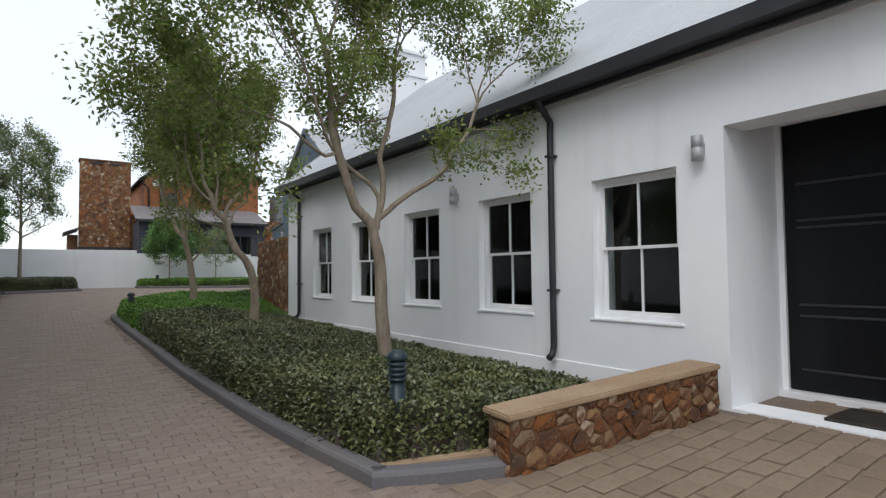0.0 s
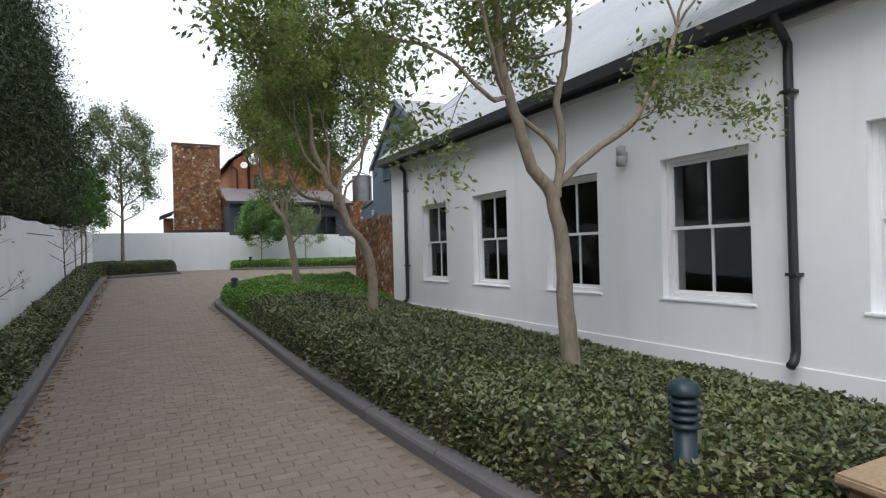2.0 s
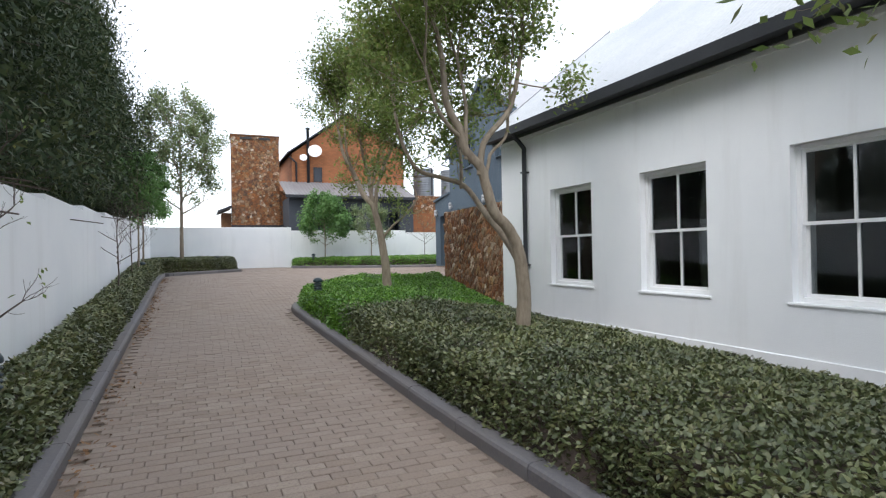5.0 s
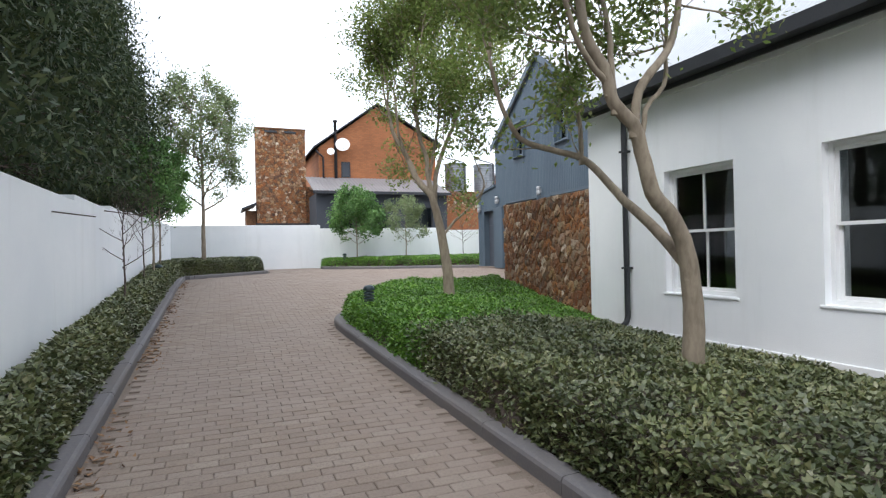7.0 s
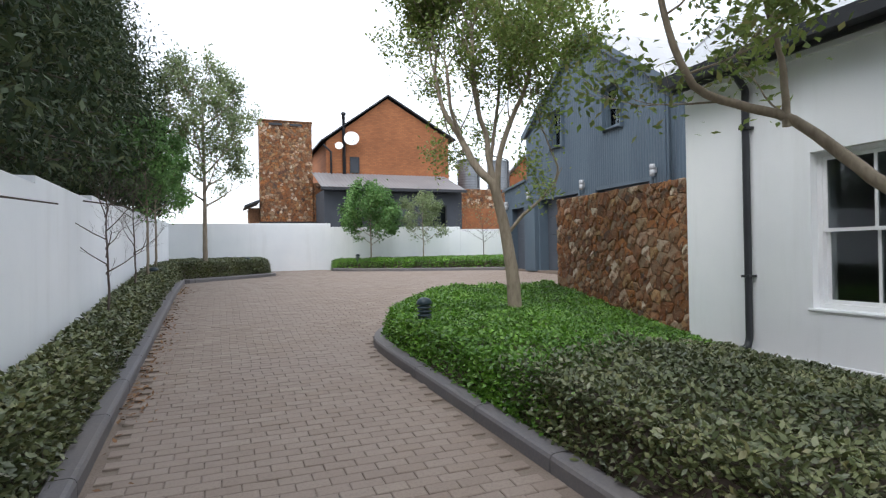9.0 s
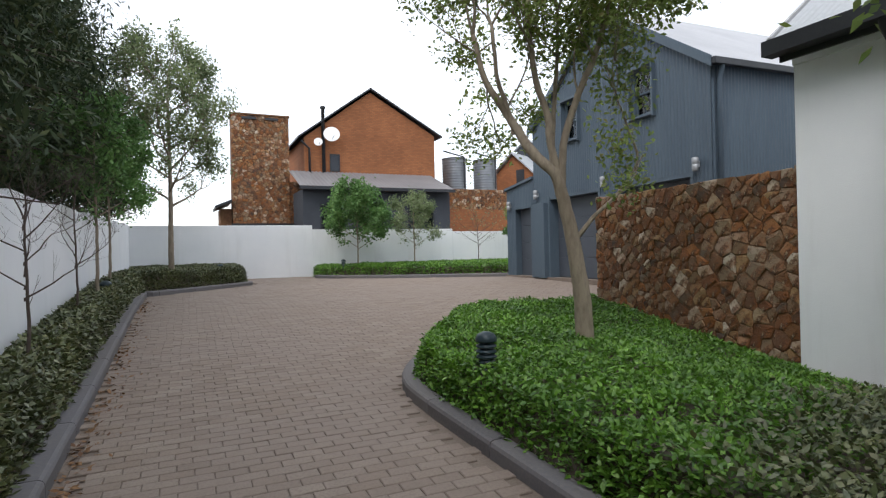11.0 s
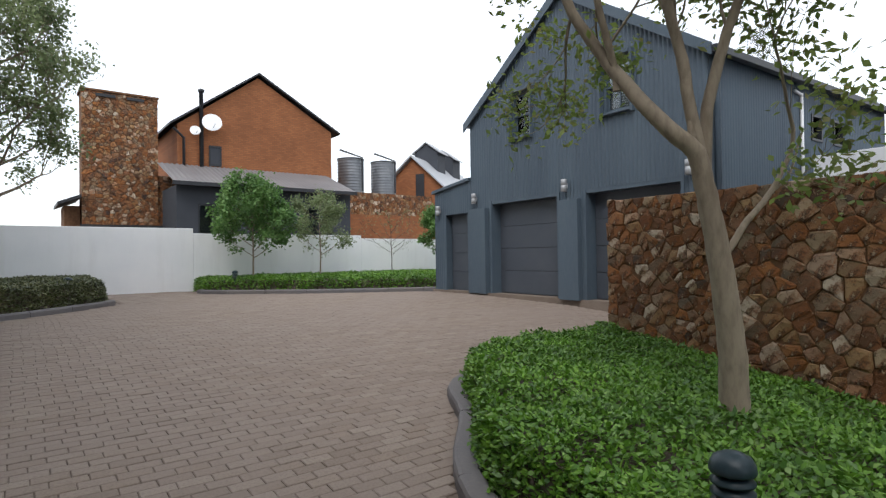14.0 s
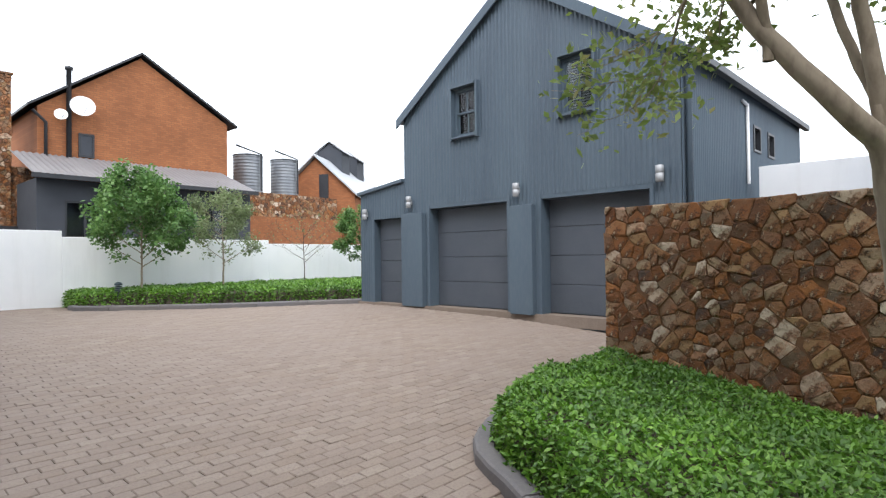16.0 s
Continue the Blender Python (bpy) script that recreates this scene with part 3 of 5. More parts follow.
av, af = [], []
for j, y in enumerate((-8, -4, 0, 1.5, 3.0)):
    for x in (2.0, 3.0, 5.4, 6.6):
        av.append((x, y, apron_z(x, y) - 0.004))
for j in range(4):
    for i in range(3):
        af.append((j * 4 + i, j * 4 + i + 1, j * 4 + i + 5, j * 4 + i + 4))
apron = tagged(new("pavement", mesh_of("pavement", av, af, M_JOINT)), "sandstone cobble apron rising to the front door", "pavement", kind="structure")
mat_t = thing("door_mat", (6.02, 1.38, apron_z(6.0, 1.3) + 0.03), "brown ribbed rubber door mat on the cobbles", "door mat")
part("mat", boxes((-0.3, 0.3, -0.55, 0.55, -0.02, 0.012), bevel=0.006), M_RUBBER, mat_t)
for k in range(14):
    part("rib", boxes((-0.27 + 0.04 * k, -0.25 + 0.04 * k, -0.52, 0.52, 0.0121, 0.022)), M_RUBBER, mat_t)


# ---- stone walling ----
def stone_cells(w, h, size, rng):
    """Irregular polygons that fill a w by h face."""
    pts, tries = [], int(14 * w * h / size ** 2) + 20
    for _ in range(tries):
        x, y, r = rng.uniform(0, w), rng.uniform(0, h), size * rng.choice([0.42, 0.6, 0.85, 1.15, 1.5])
        if all((0.8 * (x - a)) ** 2 + (1.15 * (y - b)) ** 2 > (max(r, q) * 0.72) ** 2 for a, b, q in pts):
            pts.append((x, y, r))
    pts = [(x, y) for x, y, _ in pts]
    cells = []
    for i, (px, py) in enumerate(pts):
        poly = [(0, 0), (w, 0), (w, h), (0, h)]
        for j, (qx, qy) in enumerate(pts):
            if i == j or (qx - px) ** 2 + (qy - py) ** 2 > (3.2 * size) ** 2:
                continue
            mx, my, dx, dy = (px + qx) / 2, (py + qy) / 2, qx - px, qy - py
            out = []
            for k in range(len(poly)):
                a, b = poly[k], poly[(k + 1) % len(poly)]
                da, db = (a[0] - mx) * dx + (a[1] - my) * dy, (b[0] - mx) * dx + (b[1] - my) * dy
                if da <= 0:
                    out.append(a)
                if da * db < 0:
                    t = da / (da - db)
                    out.append((a[0] + t * (b[0] - a[0]), a[1] + t * (b[1] - a[1])))
            poly = out
            if len(poly) < 3:
                break
        if len(poly) >= 3:
            cells.append(poly)
    return cells


def stone_geometry(poly, gap, proud, rng):
    """Verts and faces of one rough stone; u, v in the face, the third number out of it."""
    cx, cy = sum(p[0] for p in poly) / len(poly), sum(p[1] for p in poly) / len(poly)
    r = min(math.hypot(p[0] - cx, p[1] - cy) for p in poly)
    k0, k1 = max(0.3, 1 - gap / max(r, 0.02)), max(0.2, 1 - gap / max(r, 0.02)) * 0.78
    d = proud * rng.uniform(0.55, 1.25)
    tx, ty = rng.uniform(-0.3, 0.3), rng.uniform(-0.3, 0.3)
    vs, n = [], len(poly)
    for k, z in ((k0, -0.03), (k0, d * 0.55), (k1, d)):
        for x, y in poly:
            jx, jy = rng.uniform(-1, 1) * 0.012, rng.uniform(-1, 1) * 0.012
            ux, uy = (x - cx) * k + jx, (y - cy) * k + jy
            vs.append((cx + ux, cy + uy, z + (ux * tx + uy * ty) * (0.5 if z > 0 else 0) + (rng.uniform(-1, 1) * 0.006 if z > 0 else 0)))
    vs.append((cx, cy, d * 1.08))
    fs = []
    for lay in (0, n):
        for i in range(n):
            j = (i + 1) % n
            fs.append((lay + i, lay + j, lay + n + j, lay + n + i))
    fs += [(2 * n + i, 2 * n + (i + 1) % n, 3 * n) for i in range(n)]
    return vs, fs


def stone_face(parent, origin, u_dir, out_dir, w, h, size, rng, singly=True, proud=0.023, gap=0.008, lower=None, name="stone"):
    o, ud, od = Vector(origin), Vector(u_dir).normalized(), Vector(out_dir).normalized()
    allv, allf = [], []
    for poly in stone_cells(w, h, size, rng):
        if lower:
            poly = [(u, v + lower(u)) for u, v in poly]
        vs, fs = stone_geometry(poly, gap, proud, rng)
        vs = [o + ud * u + Vector((0, 0, v)) + od * q for u, v, q in vs]
        if ud.cross(Vector((0, 0, 1))).dot(od) < 0:
            fs = [f[::-1] for f in fs]
        if singly:
            c = sum(vs, Vector()) / len(vs)
            ob = part(name, mesh_of(name, [v - c for v in vs], fs, M_STONE), M_STONE, parent)
            ob.location = c
        else:
            k = len(allv)
            allv += vs
            allf += [tuple(i + k for i in f) for f in fs]
    if not singly:
        tagged(part(name + "s", mesh_of(name + "s", allv, allf, M_STONE), M_STONE, parent), kind="stuff")


rng = np.random.default_rng(5)

# ---- blue garage ----
garage = thing("garage_building", (0, 0, 0), "slate-blue corrugated metal garage building with gabled front", "garage", kind="structure")
GY0, GY1, GEAVE, GAPEX, GEND = 18.1, 24.4, 4.9, 7.12, 16.2
GMID = (GY0 + GY1) / 2


def gable_top(y):
    return GEAVE + (GAPEX - GEAVE) * (1 - abs(y - GMID) / (GMID - GY0))


G_TURN = pose(8.6, 18.84, 0.1, 0, 0, -2.8) @ Matrix.Diagonal((1, 1.04, 1, 1)) @ Matrix.Translation((-GAR_X, -GY0, 0))
garage.matrix_world = G_TURN
G_WIN = [(19.53, 20.2), (22.15, 22.8)]
G_DOOR = [(18.55, 20.7, 2.78), (21.38, 23.62, 2.8)]
gh = [(a, b, 4.2, 5.26) for a, b in G_WIN] + [(a, b, 0.3, z) for a, b, z in G_DOOR]
part("front_cladding", corrugated("front_cladding", (GAR_X, 0, 0), (0, -1, 0), (0, 0, 1), -GY1, -GY0, lambda u: 0.42, lambda u: gable_top(-u), M_BLUE, [(-b, -a, z0, z1) for a, b, z0, z1 in gh]), M_BLUE, garage)
part("front_wall", holed_wall("y", GY0 + 0.6, GY1 - 0.6, 0.2, 5.25, GAR_X + 0.015, GAR_X + 0.26, gh), M_BLUE, garage)
part("side_cladding", corrugated("side_cladding", (0, GY0, 0), (1, 0, 0), (0, 0, 1), GAR_X, GEND, lambda u: 0.3, lambda u: GEAVE, M_BLUE, [(a, a + 0.5, 3.72, 4.27) for a in (12.1, 13.15)]), M_BLUE, garage)
part("side_wall", holed_wall("x", GAR_X + 0.3, GEND, 0.3, GEAVE - 0.02, GY0 + 0.02, GY0 + 0.2, [(a, a + 0.5, 3.72, 4.27) for a in (12.1, 13.15)]), M_DARKWALL, garage)
part("wall_rear", boxes((GEND - 0.2, GEND, GY0 + 0.2, GY1, 0.3, GEAVE), (GAR_X + 0.3, GEND - 0.2, GY1 - 0.2, GY1, 0.3, GEAVE)), M_BLUE, garage)
for a in (12.1, 13.15):
    part("side_window", boxes((a, a + 0.05, GY0 - 0.03, GY0 + 0.1, 3.72, 4.27), (a + 0.45, a + 0.5, GY0 - 0.03, GY0 + 0.1, 3.72, 4.27), (a + 0.05, a + 0.45, GY0 - 0.03, GY0 + 0.1, 4.22, 4.27), (a + 0.05, a + 0.45, GY0 - 0.03, GY0 + 0.1, 3.72, 3.77)), M_GUTTER, garage)
    part("pane", boxes((a + 0.05, a + 0.45, GY0 + 0.05, GY0 + 0.056, 3.77, 4.22)), M_GLASS, garage)
bm = bmesh.new()
for s in (-1, 1):
    e = GMID + s * (GMID - GY0 + 0.12)
    prism(bm, [(e, GEAVE - 0.08), (GMID, GAPEX + 0.02), (GMID, GAPEX + 0.1), (e, GEAVE)], "x", GAR_X - 0.09, GEND + 0.1)
part("roof", bm, M_ROOF2, garage, "pale grey metal roof")
bm = bmesh.new()
for s in (-1, 1):
    e = GMID + s * (GMID - GY0 + 0.13)
    prism(bm, [(e, GEAVE - 0.2), (GMID, GAPEX - 0.12), (GMID, GAPEX + 0.11), (e, GEAVE + 0.01)], "x", GAR_X - 0.12, GAR_X - 0.09)
part("barge_board", bm, M_BLUE, garage, "slate-blue barge flashing along the gable")
part("gutter", boxes((GAR_X - 0.1, GEND, GY0 - 0.22, GY0 - 0.1, GEAVE - 0.16, GEAVE - 0.03), bevel=0.01), M_GUTTER, garage)
vs, fs = tube_arrays([([Vector((GAR_X + 0.16, GY0 - 0.16, GEAVE - 0.1)), Vector((GAR_X + 0.16, GY0 - 0.07, GEAVE - 0.4)), Vector((GAR_X + 0.16, GY0 - 0.06, 0.5))], 0.05, 0.05, 10)])
part("downpipe", mesh_of("downpipe", vs, fs, M_BLUE, True), M_BLUE, garage)
vs, fs = tube_arrays([([Vector((11.6, GY0 - 0.05, 3.0)), Vector((11.6, GY0 - 0.05, 4.6))], 0.03, 0.03, 8), ([Vector((11.6, GY0 - 0.05, 4.57)), Vector((11.3, GY0 - 0.05, 4.61))], 0.03, 0.03, 8)])
part("vent_pipe", mesh_of("vent_pipe", vs, fs, M_WHITE, True), M_WHITE, garage, "thin white vent pipe up the side wall")
part("garage_floor", boxes((GAR_X - 0.05, GEND, GY0 + 0.1, GY1 + 1.7, 0.3, 0.5)), M_JOINT, garage)
part("pier", boxes((GAR_X - 0.13, GAR_X + 0.02, 20.78, 21.3, 0.48, 2.6), bevel=0.006), M_BLUE, garage)
part("pier", boxes((GAR_X - 0.13, GAR_X + 0.02, 23.7, 24.38, 0.48, 2.64), bevel=0.006), M_BLUE, garage)
for a, b, z in G_DOOR:
    part("door_reveal", boxes((GAR_X - 0.02, GAR_X + 0.3, a - 0.02, a + 0.05, 0.5, z), (GAR_X - 0.02, GAR_X + 0.3, b - 0.05, b + 0.02, 0.5, z), (GAR_X + 0.003, GAR_X + 0.3, a + 0.05, b - 0.05, z - 0.08, z + 0.01)), M_BLUE, garage)
    d = part("garage_door", boxes((GAR_X + 0.3, GAR_X + 0.33, a, b, 0.5, z)), M_DOOR, garage, "slate-grey sectional garage door, closed")
    for k in range(4):
        part("door_panel", boxes((GAR_X + 0.27, GAR_X + 0.302, a + 0.055, b - 0.055, 0.515 + k * 0.55, 0.515 + k * 0.55 + 0.542), bevel=0.007), M_DOOR, d)
# annex with the third door
AY1 = 26.0
part("annex_cladding", corrugated("annex_cladding", (GAR_X - 0.01, 0, 0), (0, -1, 0), (0, 0, 1), -AY1, -GY1, lambda u: 0.42, lambda u: 3.42 + (u + GY1) * 0.12, M_BLUE, [(-25.5, -24.5, 0.3, 2.58)]), M_BLUE, garage)
part("annex_wall", boxes((GAR_X + 0.02, 13.0, AY1 - 0.2, AY1, 0.3, 3.2), (GAR_X + 0.02, GAR_X + 0.25, 25.52, AY1 - 0.2, 0.3, 3.2)), M_BLUE, garage)
bm = bmesh.new()
prism(bm, [(GY1 + 0.005, 3.42), (AY1 + 0.08, 3.22), (AY1 + 0.08, 3.3), (GY1 + 0.005, 3.5)], "x", GAR_X - 0.08, 13.1)
part("annex_roof", bm, M_BLUE, garage)
d = part("garage_door", boxes((GAR_X + 0.22, GAR_X + 0.25, 24.45, 25.55, 0.45, 2.6)), M_DOOR, garage, "slate-grey side garage door, closed")
for k in range(4):
    part("door_panel", boxes((GAR_X + 0.195, GAR_X + 0.222, 24.52, 25.48, 0.5 + k * 0.52, 0.5 + k * 0.52 + 0.51), bevel=0.007), M_DOOR, d)
for a, b in G_WIN:
    w = sash_window("window", (GAR_X - 0.08, a, 4.2), b - a, 1.06, M_BLUE, "slate-blue sash window with pale blind, standing proud of cladding", True)
    part("window_architrave", boxes((-0.02, 0.09, -0.05, 0.0, -0.06, 1.12), (-0.02, 0.09, b - a, b - a + 0.05, -0.06, 1.12), (-0.05, 0.09, 0.0, b - a, 1.06, 1.12)), M_BLUE, w)
    part("room_back", boxes((0.6, 0.62, -0.1, b - a + 0.1, -0.1, 1.3)), M_ROOM, w)
    w.matrix_world = G_TURN @ w.matrix_basis
for y, z in ((18.4, 2.91), (21.15, 2.91), (24.15, 2.91), (25.75, 2.72)):
    wl_ = wall_lamp((GAR_X - 0.01, y, z), label="pale grey cylinder wall lamp on corrugated cladding")
    wl_.matrix_world = G_TURN @ wl_.matrix_basis

# white wall beyond the stone wall
tagged(new("wall_court", finish(boxes((11.9, 12.1, CORNER_Y + 0.01, GY0 + 0.35, 0.1, 3.42), bevel=0.01), "wall_court", M_PLASTER)), "white plastered courtyard wall beside the garage", "wall", kind="structure")

# ---- boundary walls ----
bw = thing("wall_back", (0, BACK_Y, 0), "white plastered boundary wall with a stepped top", "wall", kind="structure")
for x0, x1, z in ((-2.6, 3.7, 2.49), (3.7, 9.5, 2.34), (9.5, 30.0, 2.23)):
    part("wall_section", boxes((x0, x1, 0, 0.25, -0.2, z), bevel=0.012), M_PLASTER, bw)
lw = thing("wall_left", (0, 0, 0), "long white plastered garden wall, its top stepping up the slope", "wall", kind="structure")
ys = [-8.2 + 2.6 * k for k in range(17)]
for k, (a, b) in enumerate(zip(ys, ys[1:])):
    b = min(b, BACK_Y)
    if a >= BACK_Y:
        continue
    bm = bmesh.new()
    z = 1.365 + 0.075 * k
    prism(bm, [(left_wall_x(a), a), (left_wall_x(b), b), (left_wall_x(b) - 0.25, b), (left_wall_x(a) - 0.25, a)], "z", -1.2, z)
    part("wall_section", bm, M_PLASTER, lw)

# ---- kerbs ----
def kerb(name, line, label, side, seg=1.0):
    """A kerb of cast pieces along a line on the drive's edge; side: +1 if the bed lies to the left of its run."""
    t = thing(name, (0, 0, 0), label, "kerb", kind="structure")
    pts = [Vector((p[0], p[1], 0)) for p in smooth_line([(x, y, 0) for x, y in line], 0.25)]
    acc, cur, runs = 0.0, [pts[0]], []
    for p, q in zip(pts, pts[1:]):
        cur.append(q)
        acc += (q - p).length
        if acc >= seg:
            runs.append(cur)
            cur, acc = [q], 0.0
    if len(cur) > 1:
        runs.append(cur)
    prof = [(0.0, -0.1), (0.0, 0.085), (0.012, 0.108), (0.035, 0.118), (0.145, 0.118), (0.16, 0.108), (0.165, -0.1)]
    for r in runs:
        vs, fs = [], []
        for i, p in enumerate(r):
            d = (r[min(i + 1, len(r) - 1)] - r[max(i - 1, 0)]).normalized()
            nrm = Vector((-d.y, d.x, 0)) * side
            q = p + d * (0.005 if i == 0 else -0.005 if i == len(r) - 1 else 0)
            for u, z in prof:
                w = q + nrm * u
                vs.append((w.x, w.y, ground_z(w.y) + z))
        m = len(prof)
        for i in range(len(r) - 1):
            for k in range(m - 1):
                fs.append((i * m + k, i * m + k + 1, (i + 1) * m + k + 1, (i + 1) * m + k))
        fs += [tuple(range(m)), tuple((len(r) - 1) * m + k for k in reversed(range(m)))]
        bm = bmesh.new()
        me = mesh_of("kerb_stone", vs, fs, M_KERB)
        bm.from_mesh(me)
        bmesh.ops.recalc_face_normals(bm, faces=bm.faces[:])
        bm.to_mesh(me)
        bm.free()
        part("kerb_stone", me, M_KERB, t)
    return t


kerb("kerb_right", RIGHT_EDGE, "slate-grey cast kerb round the house bed", -1)
kerb("kerb_front", [(1.86, 3.4), (2.3, 3.2), (2.85, 3.02)], "slate-grey cast kerb at the bed's near end", 1)
kerb("kerb_left", LEFT_EDGE[:-1], "slate-grey cast kerb along the wall bed", 1)
kerb("kerb_back", BACK_EDGE[1:], "slate-grey cast kerb of the far bed", 1)


tagged(new("edging_strip", mesh_of("edging_strip", [(2.0, 3.5, ground_z(3.5) + 0.1), (2.9, 3.2, ground_z(3.2) + 0.14), (2.93, 3.3, ground_z(3.3) + 0.14), (2.04, 3.6, ground_z(3.6) + 0.1), (2.0, 3.5, -0.6), (2.9, 3.2, -0.6), (2.93, 3.3, -0.6), (2.04, 3.6, -0.6)], [(0, 1, 2, 3), (4, 5, 1, 0), (5, 6, 2, 1), (6, 7, 3, 2), (7, 4, 0, 3)], M_COPING)), "sandy concrete strip behind the front kerb", "edging", kind="structure")


# ---- hedges ----
def hedge(name, poly, height, mat, density, label, rng, leaf=(0.055, 0.03), keep=None, wave=0.05, fall=None):
    """A clipped low hedge over the outline poly: a twiggy core and a skin of single leaves."""
    poly = [tuple(p) for p in poly]
    xs, ys_ = [p[0] for p in poly], [p[1] for p in poly]
    t = thing(name, (0, 0, 0), label, "hedge", kind="stuff")

    def top(x, y):
        d = edge_distance(poly, x, y)
        bump = np.array([noise.noise(Vector((a * 1.7, b * 1.7, 3.1))) + 0.6 * noise.noise(Vector((a * 5, b * 5, 9.0))) for a, b in zip(x, y)])
        g = np.array([ground_z(b) for b in y])
        h = height * np.clip((d + 0.04) / 0.13, 0.05, 1) ** 0.45 + wave * bump
        return g, (np.maximum(h - fall(x, y), 0.05) if fall else h)

    area = (max(xs) - min(xs)) * (max(ys_) - min(ys_))
    n = int(area * density)
    x, y = rng.uniform(min(xs), max(xs), n), rng.uniform(min(ys_), max(ys_), n)
    ok = inside(poly, x, y)
    if keep is not None:
        ok &= keep(x, y, rng)
    x, y = x[ok], y[ok]
    g, h = top(x, y)
    z = g + h - np.abs(rng.normal(0, 0.035, len(x))) + 0.02
    up = np.stack([x, y, z], axis=1)
    side = []
    for (ax, ay), (bx, by) in zip(poly, poly[1:] + poly[:1]):
        ln = math.hypot(bx - ax, by - ay)
        k = int(ln * height * density * 1.1)
        if k < 1:
            continue
        s = rng.uniform(0, 1, k)
        px, py = ax + s * (bx - ax), ay + s * (by - ay)
        w = rng.uniform(0.04, 1, k)
        pull = 0.10 * w ** 2 + rng.normal(0, 0.02, k)
        cx, cy = (by - ay) / ln, -(bx - ax) / ln
        sgn = -1 if inside(poly, np.array([(ax + bx) / 2 + cx * 0.02]), np.array([(ay + by) / 2 + cy * 0.02]))[0] else 1
        px, py = px - sgn * cx * pull, py - sgn * cy * pull
        if keep is not None:
            q = keep(px, py, rng)
            px, py, w = px[q], py[q], w[q]
        side.append(np.stack([px, py, np.array([ground_z(b) for b in py]) + w * (height - (fall(px, py) if fall else 0)) * 0.95], axis=1))
    pts = np.concatenate([up] + side)
    part("leaves", quads_mesh("leaves", leaf_quads(pts, leaf[0], leaf[1], rng, 0.7), mat), mat, t)
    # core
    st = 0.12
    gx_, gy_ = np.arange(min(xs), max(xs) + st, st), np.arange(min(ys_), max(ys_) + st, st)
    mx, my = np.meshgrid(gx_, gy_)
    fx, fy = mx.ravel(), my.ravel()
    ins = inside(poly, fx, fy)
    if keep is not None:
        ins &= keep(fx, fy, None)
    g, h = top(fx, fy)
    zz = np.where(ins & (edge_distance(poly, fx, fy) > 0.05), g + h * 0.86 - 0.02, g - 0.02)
    w = len(gx_)
    vs = np.stack([fx, fy, zz], axis=1)
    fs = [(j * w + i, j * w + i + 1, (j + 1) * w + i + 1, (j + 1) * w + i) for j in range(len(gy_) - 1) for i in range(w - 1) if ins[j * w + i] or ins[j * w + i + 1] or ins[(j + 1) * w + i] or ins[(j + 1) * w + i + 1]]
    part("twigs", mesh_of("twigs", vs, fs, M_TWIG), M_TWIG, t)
    return t


def shifted(line, d):
    """The line moved d to its right."""
    out = []
    for i, p in enumerate(line):
        a, b = line[max(i - 1, 0)], line[min(i + 1, len(line) - 1)]
        l = math.hypot(b[0] - a[0], b[1] - a[1])
        out.append((p[0] + d * (b[1] - a[1]) / l, p[1] - d * (b[0] - a[0]) / l))
    return out


edge_r = shifted([(p.x, p.y) for p in smooth_line([(x, y, 0) for x, y in RIGHT_EDGE[:-1]], 0.6)], 0.15)
house_bed = [(2.07, 3.6)] + edge_r[1:] + [(5.55, 18.7), (5.42, 15.2), (4.98, 13.8), (4.92, 3.22), (2.95, 3.3)]


def house_fall(x, y):
    """The bed drops towards the house wall."""
    return np.clip((x - 2.9) / 2.0, 0, 1) * np.interp(y, [4, 7, 10, 13, 15, 18], [0.17, 0.2, 0.23, 0.33, 0.4, 0.1])


def dark_part(x, y, r):
    e = 12.8 + 0.35 * (x - 1.5) + (r.normal(0, 0.25, len(x)) if r is not None else 0.1)
    return y < e


def bright_part(x, y, r):
    e = 12.8 + 0.35 * (x - 1.5) + (r.normal(0, 0.25, len(x)) if r is not None else -0.1)
    return y >= e


hedge("hedge", house_bed, 0.5, L_HEDGE, 2600, "dark glossy clipped hedge along the white house", rng, keep=dark_part, fall=house_fall)
hedge("hedge", house_bed, 0.45, L_BRIGHT, 3200, "fresh green low hedge round the end of the bed", rng, keep=bright_part, leaf=(0.052, 0.028), wave=0.07, fall=house_fall)
left_line = [(left_kerb_x(y) - 0.16, y) for y in np.arange(-3, 25.2, 1.5)]
left_bed = left_line + [(-1.5, 25.9), (-0.35, 27.05), (0.85, 28.5), (1.02, 28.9), (1.03, 32.2), (-2.2, 32.2)] + [(left_wall_x(y) + 0.06, y) for y in (29, 20, 10, -3)]
hedge("hedge", left_bed, 0.54, L_HEDGE, 2200, "dark olive clipped hedge below the white garden wall", rng, leaf=(0.06, 0.034))
back_bed = [(3.7, 32.2), (3.7, 31.2), (4.0, 30.65), (6.45, 28.9), (8.35, 27.8), (9.5, 27.2), (14.5, 27.2), (14.5, 32.2)]
hedge("hedge", back_bed, 0.42, L_BRIGHT, 900, "clipped green hedge along the boundary wall", rng, leaf=(0.075, 0.045))


